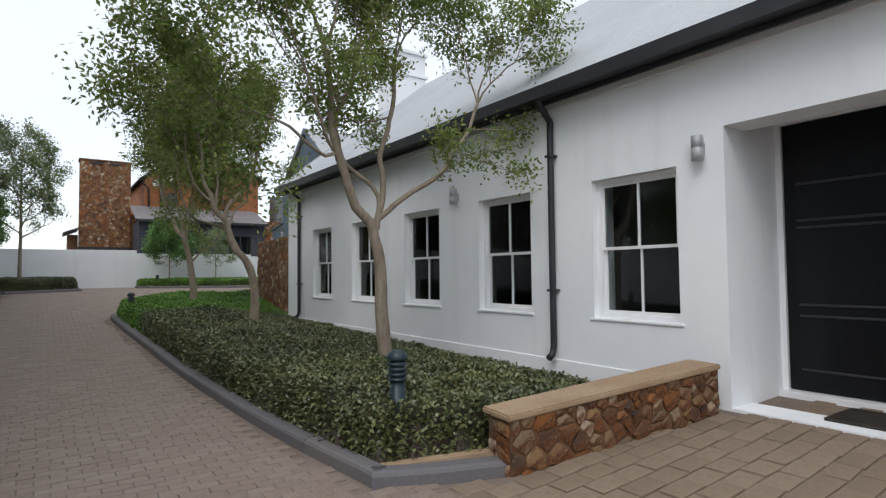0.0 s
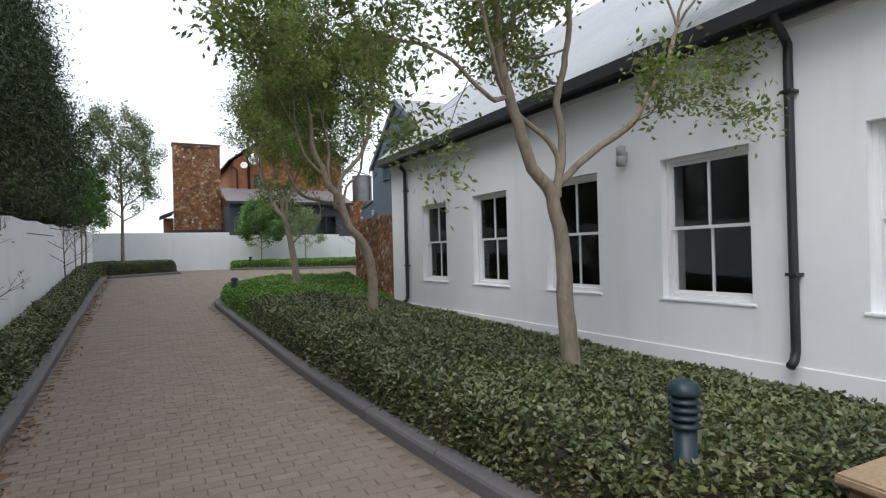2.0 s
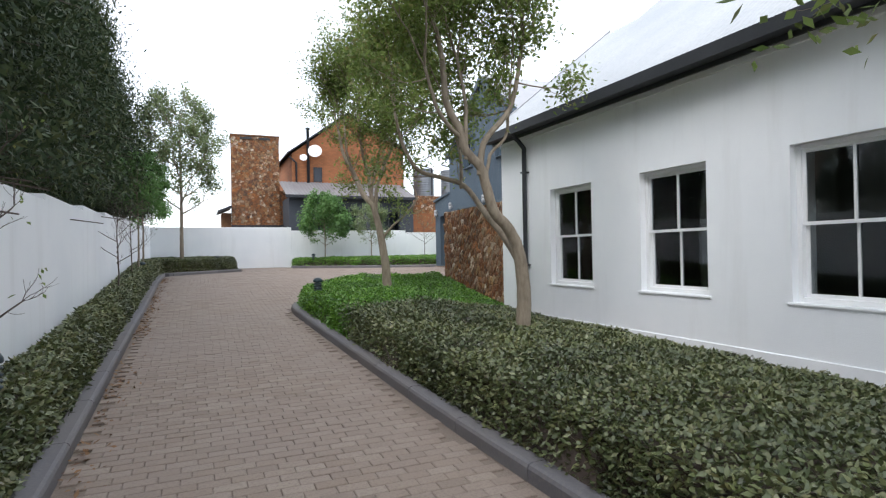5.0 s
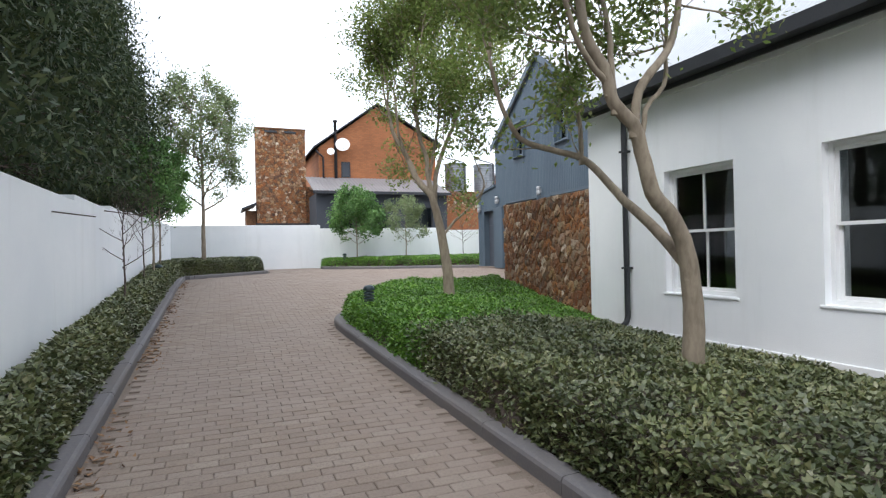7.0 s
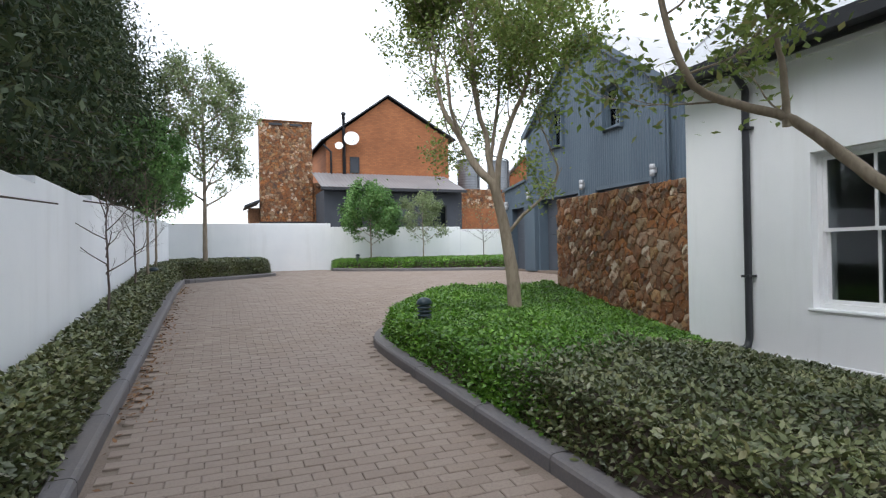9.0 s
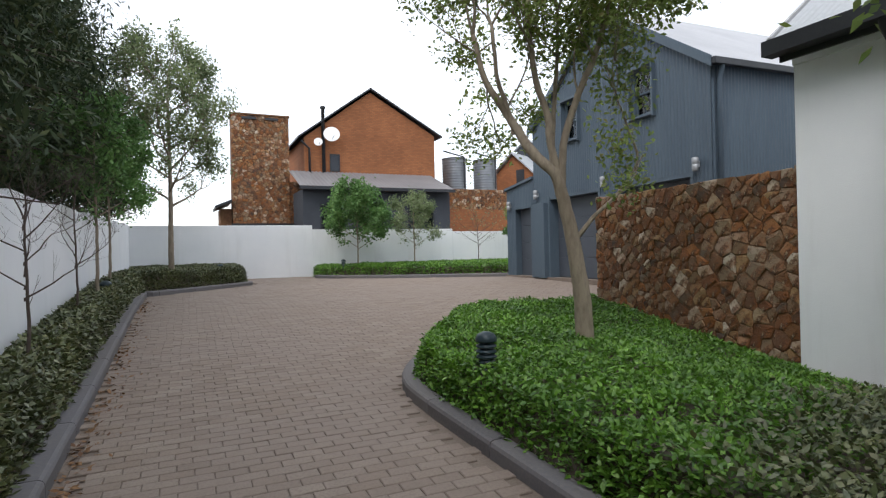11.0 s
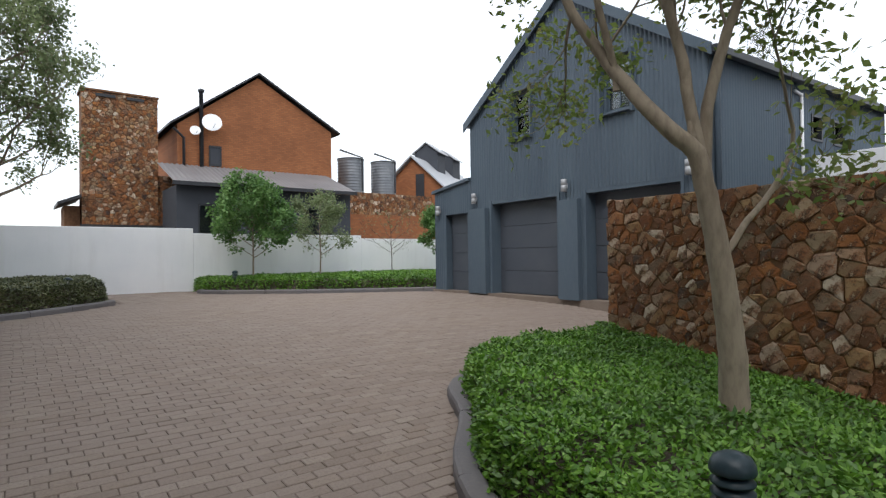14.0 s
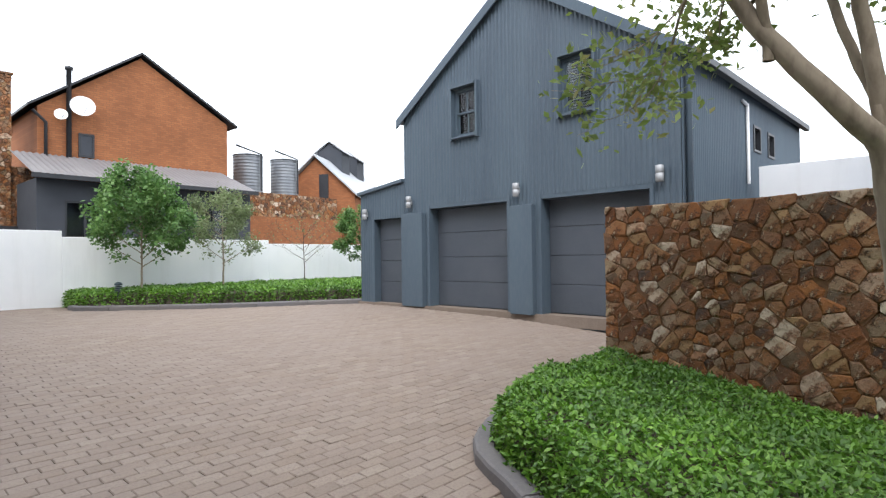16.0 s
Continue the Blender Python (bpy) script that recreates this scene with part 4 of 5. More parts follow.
# ---- trees ----
def grow(start, heading, length, radius, rng, depth, branches, tips, spread=0.6, lift=0.25, forks=(2, 3)):
    """A limb that bends, thins and forks; twigs collect leaf places."""
    pts, p, d = [start.copy()], start.copy(), heading.normalized()
    k = 5
    for _ in range(k):
        d = (d + Vector(rng.normal(0, 0.13, 3)) + Vector((0, 0, lift * 0.22))).normalized()
        p = p + d * (length / k)
        pts.append(p.copy())
    branches.append((pts, radius, radius * 0.55, 8 if radius > 0.02 else 5 if radius > 0.008 else 3))
    if depth <= 2 and radius < 0.012:
        tips.extend((pts[i], pts[i + 1]) for i in range(1, k))
    if depth <= 0:
        return
    for _ in range(int(rng.integers(forks[0], forks[1] + 1))):
        i = int(rng.integers(2, k + 1))
        side = Vector(rng.normal(0, 1, 3))
        side.z *= 0.6
        nd = (pts[i] - pts[i - 1]).normalized() + side.normalized() * spread
        grow(pts[i], nd, length * rng.uniform(0.55, 0.8), radius * rng.uniform(0.42, 0.55), rng, depth - 1, branches, tips, spread, lift, forks)
    grow(pts[-1], d, length * 0.7, radius * 0.52, rng, depth - 1, branches, tips, spread, lift, forks)


def tree(name, base, limbs, label, rng, leaf_m, leaf, per_tip, depth, twig, group="", bark=None, scatter=0.09, spread=0.65, lift=0.25, droop=0.4, trunk_sides=14):
    """limbs: (points from the base, start radius, end radius, whether it ends in branches)."""
    t = thing(name, base, label, "tree", group)
    wood, tips, stem = [], [], None
    for k, (pts, r0, r1, leafy) in enumerate(limbs):
        if k == 0 and not leafy:
            stem = (pts, r0)
            continue
        root = [Vector(pts[0]) - Vector((0, 0, 0.1 if r0 > 0.03 else 0.02))] if k else []
        if k == 1 and stem:
            root, r0, pts = [Vector(p) for p in stem[0]], stem[1], pts[1:]
        r0 = r0 if k == 1 else r0 * 0.82
        line = smooth_line(root + [Vector(p) for p in pts], 0.1)
        line = [p + Vector(rng.normal(0, 0.003, 3)) for p in line]
        wood.append((line, r0, r1, trunk_sides if r0 > 0.05 else 9))
        if leafy:
            line = line[-int(len(line) * 0.5):] if k == 1 and stem else line
            d = (line[-1] - line[-2]).normalized()
            for _ in range(3):
                grow(line[-1], d + Vector(rng.normal(0, 0.35, 3)), twig, r1 * 0.75, rng, depth, wood, tips, spread, lift)
            for i in range(len(line) // 2, len(line) - 1, 4):
                s = Vector(rng.normal(0, 1, 3))
                grow(line[i], d * 0.5 + s.normalized() * 0.8, twig * 0.7, r1 * 0.5, rng, depth - 1, wood, tips, spread, lift)
    vs, fs = tube_arrays(wood)
    part("trunk", mesh_of("trunk", vs, fs, bark or M_BARK, True), bark or M_BARK, t)
    if per_tip and tips:
        a = np.array([q[0] for q in tips])
        b = np.array([q[1] for q in tips])
        i = rng.integers(0, len(tips), int(per_tip * len(tips)))
        w = rng.uniform(0, 1, (len(i), 1))
        pts = a[i] * (1 - w) + b[i] * w + rng.normal(0, scatter, (len(i), 3))
        part("crown", quads_mesh("crown", leaf_quads(pts, leaf[0], leaf[1], rng, 0.2, droop), leaf_m), leaf_m, t)
    return t


def bed_z(y):
    return ground_z(y) - 0.02


TREE_LABEL = "slender multi-limbed tree with smooth bark and small leaves, in the hedge"
rt = np.random.default_rng(11)
tree("tree", (3.42, 5.95, bed_z(5.95)), [
    ([(0.03, 0, 0), (0.0, 0, 0.55), (-0.05, 0, 1.0), (-0.07, 0, 1.62), (-0.14, 0.02, 2.0), (-0.2, 0.02, 2.18)], 0.108, 0.07, False),
    ([(-0.2, 0.02, 2.15), (-0.41, 0, 2.36), (-0.55, 0, 2.74), (-0.66, 0, 3.06), (-0.71, 0.05, 3.4), (-0.7, 0.1, 3.9), (-0.76, 0.15, 4.4)], 0.07, 0.03, True),
    ([(-0.66, 0, 3.0), (-0.8, 0, 2.95), (-1.03, -0.05, 3.05), (-1.29, -0.1, 3.22), (-1.64, -0.15, 3.3)], 0.03, 0.014, True),
    ([(-0.7, 0.02, 3.05), (-0.85, -0.1, 3.2), (-0.98, -0.2, 3.42), (-1.12, -0.25, 3.8)], 0.03, 0.016, True),
    ([(-0.1, 0.02, 2.2), (-0.06, 0.05, 2.5), (-0.21, 0.1, 2.72), (-0.46, 0.15, 2.9), (-0.54, 0.2, 3.15), (-0.56, 0.25, 3.5), (-0.34, 0.25, 4.0)], 0.04, 0.02, True),
    ([(-0.1, 0.02, 2.2), (0.0, 0.05, 2.5), (0.02, 0.08, 2.8), (-0.01, 0.1, 3.05), (0.14, 0.15, 3.45), (0.26, 0.2, 3.9), (0.3, 0.25, 4.4)], 0.055, 0.026, True),
    ([(-0.12, 0.02, 2.18), (0.08, 0, 2.36), (0.33, -0.04, 2.56), (0.8, -0.1, 2.86), (1.0, -0.15, 3.2), (1.2, -0.2, 3.46), (1.38, -0.2, 3.9)], 0.05, 0.022, True),
], TREE_LABEL, rt, L_TREE, (0.07, 0.036), 7.5, 3, 0.8, "trees in the house bed", scatter=0.1, spread=0.7, lift=0.35)
tree("tree", (3.15, 10.7, bed_z(10.7)), [
    ([(0.04, 0, 0), (0.05, 0, 0.55), (0.07, 0, 0.88), (0.02, 0, 1.34), (-0.12, 0, 1.67), (-0.33, 0, 1.9), (-0.43, 0, 2.22), (-0.51, 0, 2.44)], 0.108, 0.06, False),
    ([(-0.51, 0, 2.4), (-0.67, 0.03, 2.6), (-0.74, 0.05, 2.87), (-0.87, 0.1, 3.14), (-0.9, 0.15, 3.7), (-0.98, 0.2, 4.2)], 0.055, 0.026, True),
    ([(0.02, 0, 1.28), (-0.02, 0.3, 1.6), (-0.08, 0.65, 1.9), (-0.2, 1.05, 2.32), (-0.48, 1.24, 2.45), (-0.8, 1.3, 2.56), (-1.0, 1.3, 2.9), (-1.1, 1.3, 3.3)], 0.07, 0.018, True),
    ([(-0.23, 1.08, 2.38), (-0.22, 1.12, 2.75), (-0.28, 1.16, 3.1), (-0.3, 1.2, 3.5)], 0.034, 0.014, True),
    ([(-0.72, 0.04, 2.74), (-0.92, 0, 2.9), (-1.07, -0.03, 3.1), (-1.2, -0.05, 3.5)], 0.036, 0.018, True),
    ([(-0.5, 0, 2.42), (-0.45, 0, 2.7), (-0.32, 0, 2.86), (-0.06, 0.05, 3.14), (0.08, 0.1, 3.5), (0.2, 0.15, 4.0)], 0.052, 0.024, True),
    ([(-0.66, 0.03, 2.6), (-0.63, 0.1, 2.92), (-0.6, 0.15, 3.2), (-0.68, 0.2, 3.7)], 0.036, 0.02, True),
    ([(-0.42, 0, 2.28), (-0.34, 0.05, 2.57), (-0.1, 0.1, 2.8), (-0.02, 0.15, 3.05), (0.05, 0.2, 3.5)], 0.03, 0.015, True),
], TREE_LABEL, rt, L_TREE, (0.07, 0.036), 6.0, 3, 0.72, "trees in the house bed", scatter=0.1, spread=0.6, lift=0.55)
tree("tree", (3.07, 15.88, bed_z(15.88)), [
    ([(0.11, 0.05, 0), (0.09, 0.05, 0.5), (0.07, 0.05, 0.9), (0.02, 0.07, 1.3), (-0.03, 0.09, 1.6), (-0.1, 0.12, 1.95), (-0.16, 0.14, 2.15)], 0.112, 0.068, False),
    ([(-0.16, 0.14, 2.12), (-0.24, 0.22, 2.26), (-0.33, 0.34, 2.42), (-0.38, 0.58, 2.74), (-0.45, 0.72, 2.98), (-0.58, 0.85, 3.3), (-0.65, 0.95, 3.8)], 0.066, 0.026, True),
    ([(-0.38, 0.58, 2.72), (-0.46, 0.6, 2.95), (-0.56, 0.6, 3.25), (-0.6, 0.62, 3.8)], 0.036, 0.02, True),
    ([(-0.11, 0.12, 2.0), (-0.2, 0.16, 2.46), (-0.2, 0.2, 2.76), (-0.3, 0.24, 3.1), (-0.36, 0.26, 3.6), (-0.36, 0.28, 4.1)], 0.056, 0.026, True),
    ([(-0.1, 0.12, 2.0), (-0.08, 0.1, 2.43), (0.0, 0.06, 2.76), (0.12, 0.02, 3.08), (0.26, -0.04, 3.4), (0.4, -0.08, 3.9)], 0.056, 0.026, True),
    ([(-0.19, 0.15, 2.35), (-0.05, 0.3, 2.8), (0.12, 0.45, 3.4), (0.18, 0.5, 4.0)], 0.035, 0.02, True),
    ([(0.0, 0.08, 1.42), (0.22, 0.0, 1.7), (0.47, -0.06, 1.92), (0.72, -0.1, 2.28), (0.6, -0.1, 2.62), (0.45, -0.1, 2.95)], 0.036, 0.008, True),
    ([(0.47, -0.06, 1.92), (0.62, -0.12, 2.05), (0.75, -0.15, 2.35)], 0.014, 0.006, False),
], TREE_LABEL, rt, L_TREE, (0.07, 0.036), 7.5, 3, 0.85, "trees in the house bed", scatter=0.1, spread=0.7, lift=0.4)


def young_tree(base, height, crown_z, radius, label, leaf_m, leaf, n_limb, per_tip, depth, rng, bark=None, trunk_r=0.04, name="tree", lift=0.35, spread=0.6):
    limbs = [([(0, 0, 0), (0.02, 0, height * 0.4), (0, 0.02, height * 0.75), (0.02, 0, height * 0.9)], trunk_r, trunk_r * 0.25, True)]
    for k in range(n_limb):
        a = 2.4 * k + rng.uniform(-0.4, 0.4)
        f = (k + 0.5) / n_limb
        z = crown_z + (height - crown_z) * 0.8 * f
        r = radius * (0.75 + 0.35 * f - 0.75 * f * f) * rng.uniform(0.75, 1.05)
        limbs.append(([(0, 0, z), (r * 0.4 * math.cos(a), r * 0.4 * math.sin(a), z + r * 0.25), (r * 0.75 * math.cos(a), r * 0.75 * math.sin(a), z + r * 0.5)], trunk_r * 0.4, trunk_r * 0.16, True))
    return tree(name, base, limbs, label, rng, leaf_m, leaf, per_tip, depth, radius * 0.32, "young trees by the boundary wall", bark, scatter=radius * 0.07, lift=lift, spread=spread)


young_tree((4.95, 30.65, bed_z(31)), 3.0, 0.95, 1.15, "round-headed young tree with dense bright green leaves", L_FRESH, (0.10, 0.075), 18, 2.5, 2, rt)
young_tree((7.25, 31.0, bed_z(31)), 2.9, 1.0, 0.95, "thinly leaved young tree with several stems", L_PALE, (0.08, 0.05), 12, 1.8, 2, rt)
young_tree((10.1, 31.2, bed_z(31)), 2.1, 1.0, 1.25, "bare-branched young tree against the white wall", L_PALE, (0.06, 0.04), 9, 0.12, 2, rt, M_TWIG, 0.03)
young_tree((12.0, 30.6, bed_z(31)), 2.7, 0.9, 0.85, "small leafy green tree beside the garage", L_FRESH, (0.09, 0.06), 12, 3.0, 2, rt)
young_tree((-0.95, 27.3, bed_z(27)), 6.3, 2.1, 1.6, "tall airy tree with pale grey-green leaves", L_PALE, (0.10, 0.055), 18, 0.9, 3, rt, M_BARK, 0.1, lift=0.6, spread=0.45)
young_tree((-1.8, 20.9, bed_z(21)), 3.3, 1.6, 0.75, "young leafy tree beside the garden wall", L_FRESH, (0.07, 0.045), 11, 2.2, 2, rt)
young_tree((-1.85, 22.9, bed_z(23.5)), 3.4, 1.6, 0.8, "young leafy tree beside the garden wall", L_FRESH, (0.07, 0.045), 11, 2.2, 2, rt)
young_tree((-1.8, 16.9, bed_z(17)), 2.05, 0.95, 0.75, "bare-branched sapling in front of the white wall", L_PALE, (0.05, 0.03), 9, 0, 2, rt, M_TWIG, 0.026)
young_tree((-1.8, 19.2, bed_z(19.4)), 2.2, 1.0, 0.6, "bare-branched sapling in front of the white wall", L_PALE, (0.05, 0.03), 7, 0, 2, rt, M_TWIG, 0.024)
young_tree((-1.78, 9.8, bed_z(9.8)), 2.9, 0.9, 0.5, "slim bare sapling in front of the white wall", L_TREE, (0.05, 0.03), 7, 0.1, 1, rt, M_TWIG, 0.03)


def conifer(base, height, radius, rng, n, label, low=1.2, over_wall=False):
    """A dense conifer: stem, drooping boughs and many hanging sprays."""
    t = thing("conifer", base, label, "tree", "conifer row behind the wall")
    wood = [([Vector((0, 0, 0)), Vector((0.05, 0, height * 0.5)), Vector((0, 0, height * 0.97))], 0.18, 0.02, 8)]
    clumps = []
    for k in range(int(n / 120)):
        f = rng.uniform(0, 1) ** 1.15
        z = low + (height - low) * f
        a = rng.uniform(0, 2 * math.pi)
        r = radius * (1 - f) ** 0.45 * rng.uniform(0.7, 1.2)
        clumps.append((r * math.cos(a), r * math.sin(a), z, rng.uniform(0.2, 0.62)))
        if k % 3 == 0:
            wood.append(([Vector((0, 0, z - 0.1)), Vector((r * 0.6 * math.cos(a), r * 0.6 * math.sin(a), z + 0.15)), Vector((r * math.cos(a), r * math.sin(a), z))], 0.03, 0.008, 4))
    c = np.array(clumps)
    i = rng.integers(0, len(c), n)
    s = c[i, 3:4]
    p = c[i, :3] + rng.normal(0, 1, (n, 3)) * s * np.array([0.55, 0.55, 0.8])
    if over_wall:
        wx = p[:, 0] + base[0]
        wy = p[:, 1] + base[1]
        behind = wx < left_wall_x(wy) - 0.45
        p, wx, wy, behind = (q[wx < left_wall_x(wy) + 0.7] for q in (p, wx, wy, behind))
        p = p[behind | (p[:, 2] + base[2] > 2.2 + 0.029 * (wy - 15) + rng.uniform(0, 0.15, len(p)))]
    vs, fs = tube_arrays(wood)
    part("trunk", mesh_of("trunk", vs, fs, M_TWIG, True), M_TWIG, t)
    part("crown", quads_mesh("crown", leaf_quads(p, 0.13, 0.04, rng, 0.0, 1.2), L_CONIFER), L_CONIFER, t)
    return t


for k in range(11):
    y = 3.5 + 2.7 * k
    conifer((-4.15 - 0.014 * (y - 15) + rt.uniform(-0.15, 0.15), y, bed_z(y)), rt.uniform(8.5, 11.5), rt.uniform(2.2, 2.6), rt, 42000, "tall dense dark green conifer overhanging the white wall", 1.6, True)
for x, y, h in ((40.0, 31.0, 16.2), (43.5, 31.5, 15.0)):
    conifer((x, y, 0.5), h, 2.0, rt, 9000, "distant dark conifer behind the garage")


# ---- bollard lights ----
def bollard(x, y, height=0.62):
    t = thing("bollard_light", (x, y, bed_z(y)), "dark teal metal bollard light with louvred head", "bollard light", "bollard lights")
    part("post", lathe(bmesh.new(), [(0.062, 0), (0.062, height - 0.2)], 20), M_BOLLARD, t)
    for k in range(4):
        z = height - 0.2 + 0.042 * k
        part("louvre", lathe(bmesh.new(), [(0.05, z), (0.082, z + 0.002), (0.084, z + 0.012), (0.056, z + 0.034)], 20), M_BOLLARD, t)
    part("core", lathe(bmesh.new(), [(0.045, height - 0.2), (0.045, height - 0.02)], 14), M_SILVER, t)
    z = height - 0.03
    part("cap", lathe(bmesh.new(), [(0.084, z), (0.088, z + 0.01), (0.086, z + 0.03), (0.07, z + 0.06), (0.035, z + 0.078), (0.005, z + 0.082)], 20), M_BOLLARD, t)
    return t


for x, y, h in ((2.3, 3.76, 0.9), (1.6, 15.2, 0.7), (-1.68, 9.35, 0.84), (-1.75, 21.5, 0.62), (0.32, 29.1, 0.62), (4.42, 30.6, 0.62)):
    bollard(x, y, h)

# ---- brick house beyond ----
bh = thing("brick_house", (0, 0, 0), "orange-brown brick gabled house beyond the boundary wall", "house", kind="structure")
HY = 40.6
bm = bmesh.new()
prism(bm, [(5.07, 0.0), (12.43, 0.0), (12.43, 8.0), (8.65, 10.15), (5.07, 7.5)], "y", HY, HY + 12)
part("wall", bm, M_BRICK, bh)
bm = bmesh.new()
for ex, ez in ((4.73, 7.36), (12.85, 7.84)):
    prism(bm, [(ex, ez + 0.06), (8.65, 10.27), (8.65, 10.36), (ex, ez + 0.15)], "y", HY - 0.2, HY + 12.3)
part("roof", bm, M_GUTTER, bh, "dark sheet roof with slim overhanging verge")
WING = [(5.25, 6.5), (7.65, 8.45), (9.75, 11.2)]
part("wing_wall", holed_wall("x", 4.45, 12.1, 0.0, 4.5, 38.0, HY - 0.003, [(a, b, 2.4, 3.8) for a, b in WING]), M_DARKWALL, bh, "charcoal painted ground-floor wing")
for a, b in WING:
    w = part("window", boxes((a, a + 0.07, 38.03, 38.13, 2.4, 3.8), (b - 0.07, b, 38.03, 38.13, 2.4, 3.8), ((a + b) / 2 - 0.04, (a + b) / 2 + 0.04, 38.03, 38.13, 2.4, 3.73), (a + 0.07, b - 0.07, 38.03, 38.13, 3.73, 3.8)), M_GUTTER, bh)
    part("pane", boxes((a + 0.07, b - 0.07, 38.1, 38.11, 2.4, 3.73)), M_GLASS, w)
    part("room_back", boxes((a - 0.2, b + 0.2, 38.9, 38.95, 2.2, 4.0)), M_ROOM, w)
rs = Vector((0, 3.1, 1.13)).normalized()
part("wing_roof", corrugated("wing_roof", (0, 37.5, 4.6), (1, 0, 0), rs, 4.22, 12.18, lambda u: 0, lambda u: 3.3, M_ROOF3, pitch=0.2, amp=0.025), M_ROOF3, bh, "weathered sheet lean-to roof")
part("wing_gutter", boxes((4.22, 12.18, 37.43, 37.55, 4.45, 4.6)), M_GUTTER, bh)
w = part("upper_window", boxes((6.38, 6.45, HY - 0.06, HY + 0.05, 5.76, 6.68), (6.85, 6.92, HY - 0.06, HY + 0.05, 5.76, 6.68), (6.45, 6.85, HY - 0.06, HY + 0.05, 6.6, 6.68), (6.45, 6.85, HY - 0.06, HY + 0.05, 5.76, 5.84)), M_GUTTER, bh)
part("pane", boxes((6.45, 6.85, HY - 0.03, HY - 0.02, 5.84, 6.6)), M_DARKWALL, w)
part("flue", lathe(bmesh.new(), [(0.09, 5.6), (0.09, 9.0), (0.14, 9.02), (0.14, 9.12), (0.05, 9.16)], 12, (6.04, HY - 0.12, 0)), M_GUTTER, bh, "black metal stove flue")
vs, fs = tube_arrays([([Vector((4.85, HY - 0.3, 7.25)), Vector((5.3, HY - 0.12, 6.9)), Vector((5.3, HY - 0.12, 5.6))], 0.06, 0.06, 8)])
part("downpipe", mesh_of("downpipe", vs, fs, M_GUTTER, True), M_GUTTER, bh)


def dish(x, z, r):
    t = thing("satellite_dish", (x, HY - 0.45, z), "white satellite dish on the brick gable", "satellite dish", "satellite dishes")
    bm = bmesh.new()
    lathe(bm, [(r, 0.0), (r * 0.8, -0.07 * r / 0.5), (r * 0.5, -0.13 * r / 0.5), (0.02, -0.16 * r / 0.5), (0.02, -0.17 * r / 0.5), (r * 0.5, -0.15 * r / 0.5), (r * 0.85, -0.09 * r / 0.5), (r, -0.015)], 24)
    bmesh.ops.transform(bm, matrix=pose(0, 0, 0, 72, 0, -12), verts=bm.verts[:])
    part("reflector", bm, M_WHITE, t)
    vs, fs = tube_arrays([([Vector((0, 0.15, -0.05)), Vector((0, 0.42, -0.1))], 0.03, 0.03, 6), ([Vector((0, 0.1, -r * 0.9)), Vector((0.05, -r * 0.8, -r * 0.3))], 0.015, 0.015, 5)])
    part("arm", mesh_of("arm", vs, fs, M_SILVER), M_SILVER, t)


dish(6.41, 7.65, 0.42)
dish(5.7, 7.21, 0.22)

# stone chimney and its shoulder
ch = thing("stone_chimney", (0, 0, 0), "broad tall chimney of rough brown ironstone", "chimney", kind="structure")
part("core", boxes((1.53, 4.25, 40.5, 41.7, 0.0, 8.4), (4.25, 5.0, 40.58, 41.6, 0.0, 5.15)), M_MORTAR, ch)
stone_face(ch, (1.5, 40.5, 2.2), (1, 0, 0), (0, -1, 0), 2.78, 6.2, 0.2, rng, False, 0.03, 0.012)
stone_face(ch, (4.25, 40.58, 2.2), (1, 0, 0), (0, -1, 0), 0.75, 2.95, 0.2, rng, False, 0.03, 0.012)
stone_face(ch, (4.25, 40.5, 5.1), (0, 1, 0), (1, 0, 0), 1.2, 3.3, 0.2, rng, False, 0.03, 0.012)
part("chimney_cap", boxes((1.46, 4.32, 40.44, 41.76, 8.4, 8.48), bevel=0.01), M_MORTAR, ch)
# solid charcoal plates on the face carry the shade of open smoke slots
part("smoke_slot_shade", boxes((2.0, 2.7, 40.41, 40.45, 8.19, 8.31), (3.1, 3.75, 40.41, 40.45, 8.19, 8.31)), M_GUTTER, ch)
part("lintel", boxes((1.45, 4.45, 40.36, 40.52, 2.86, 3.0)), M_GUTTER, ch)
po = thing("side_porch", (0, 0, 0), "small dark lean-to porch beside the stone chimney", "porch", kind="structure")
bm = bmesh.new()
prism(bm, [(0.7, 3.72), (1.48, 4.05), (1.48, 4.17), (0.7, 3.84)], "y", 40.1, 42.9)
part("porch_roof", bm, M_GUTTER, po)
part("porch_wall", boxes((0.95, 1.48, 40.8, 42.7, 0.5, 3.75)), M_MORTAR, po)

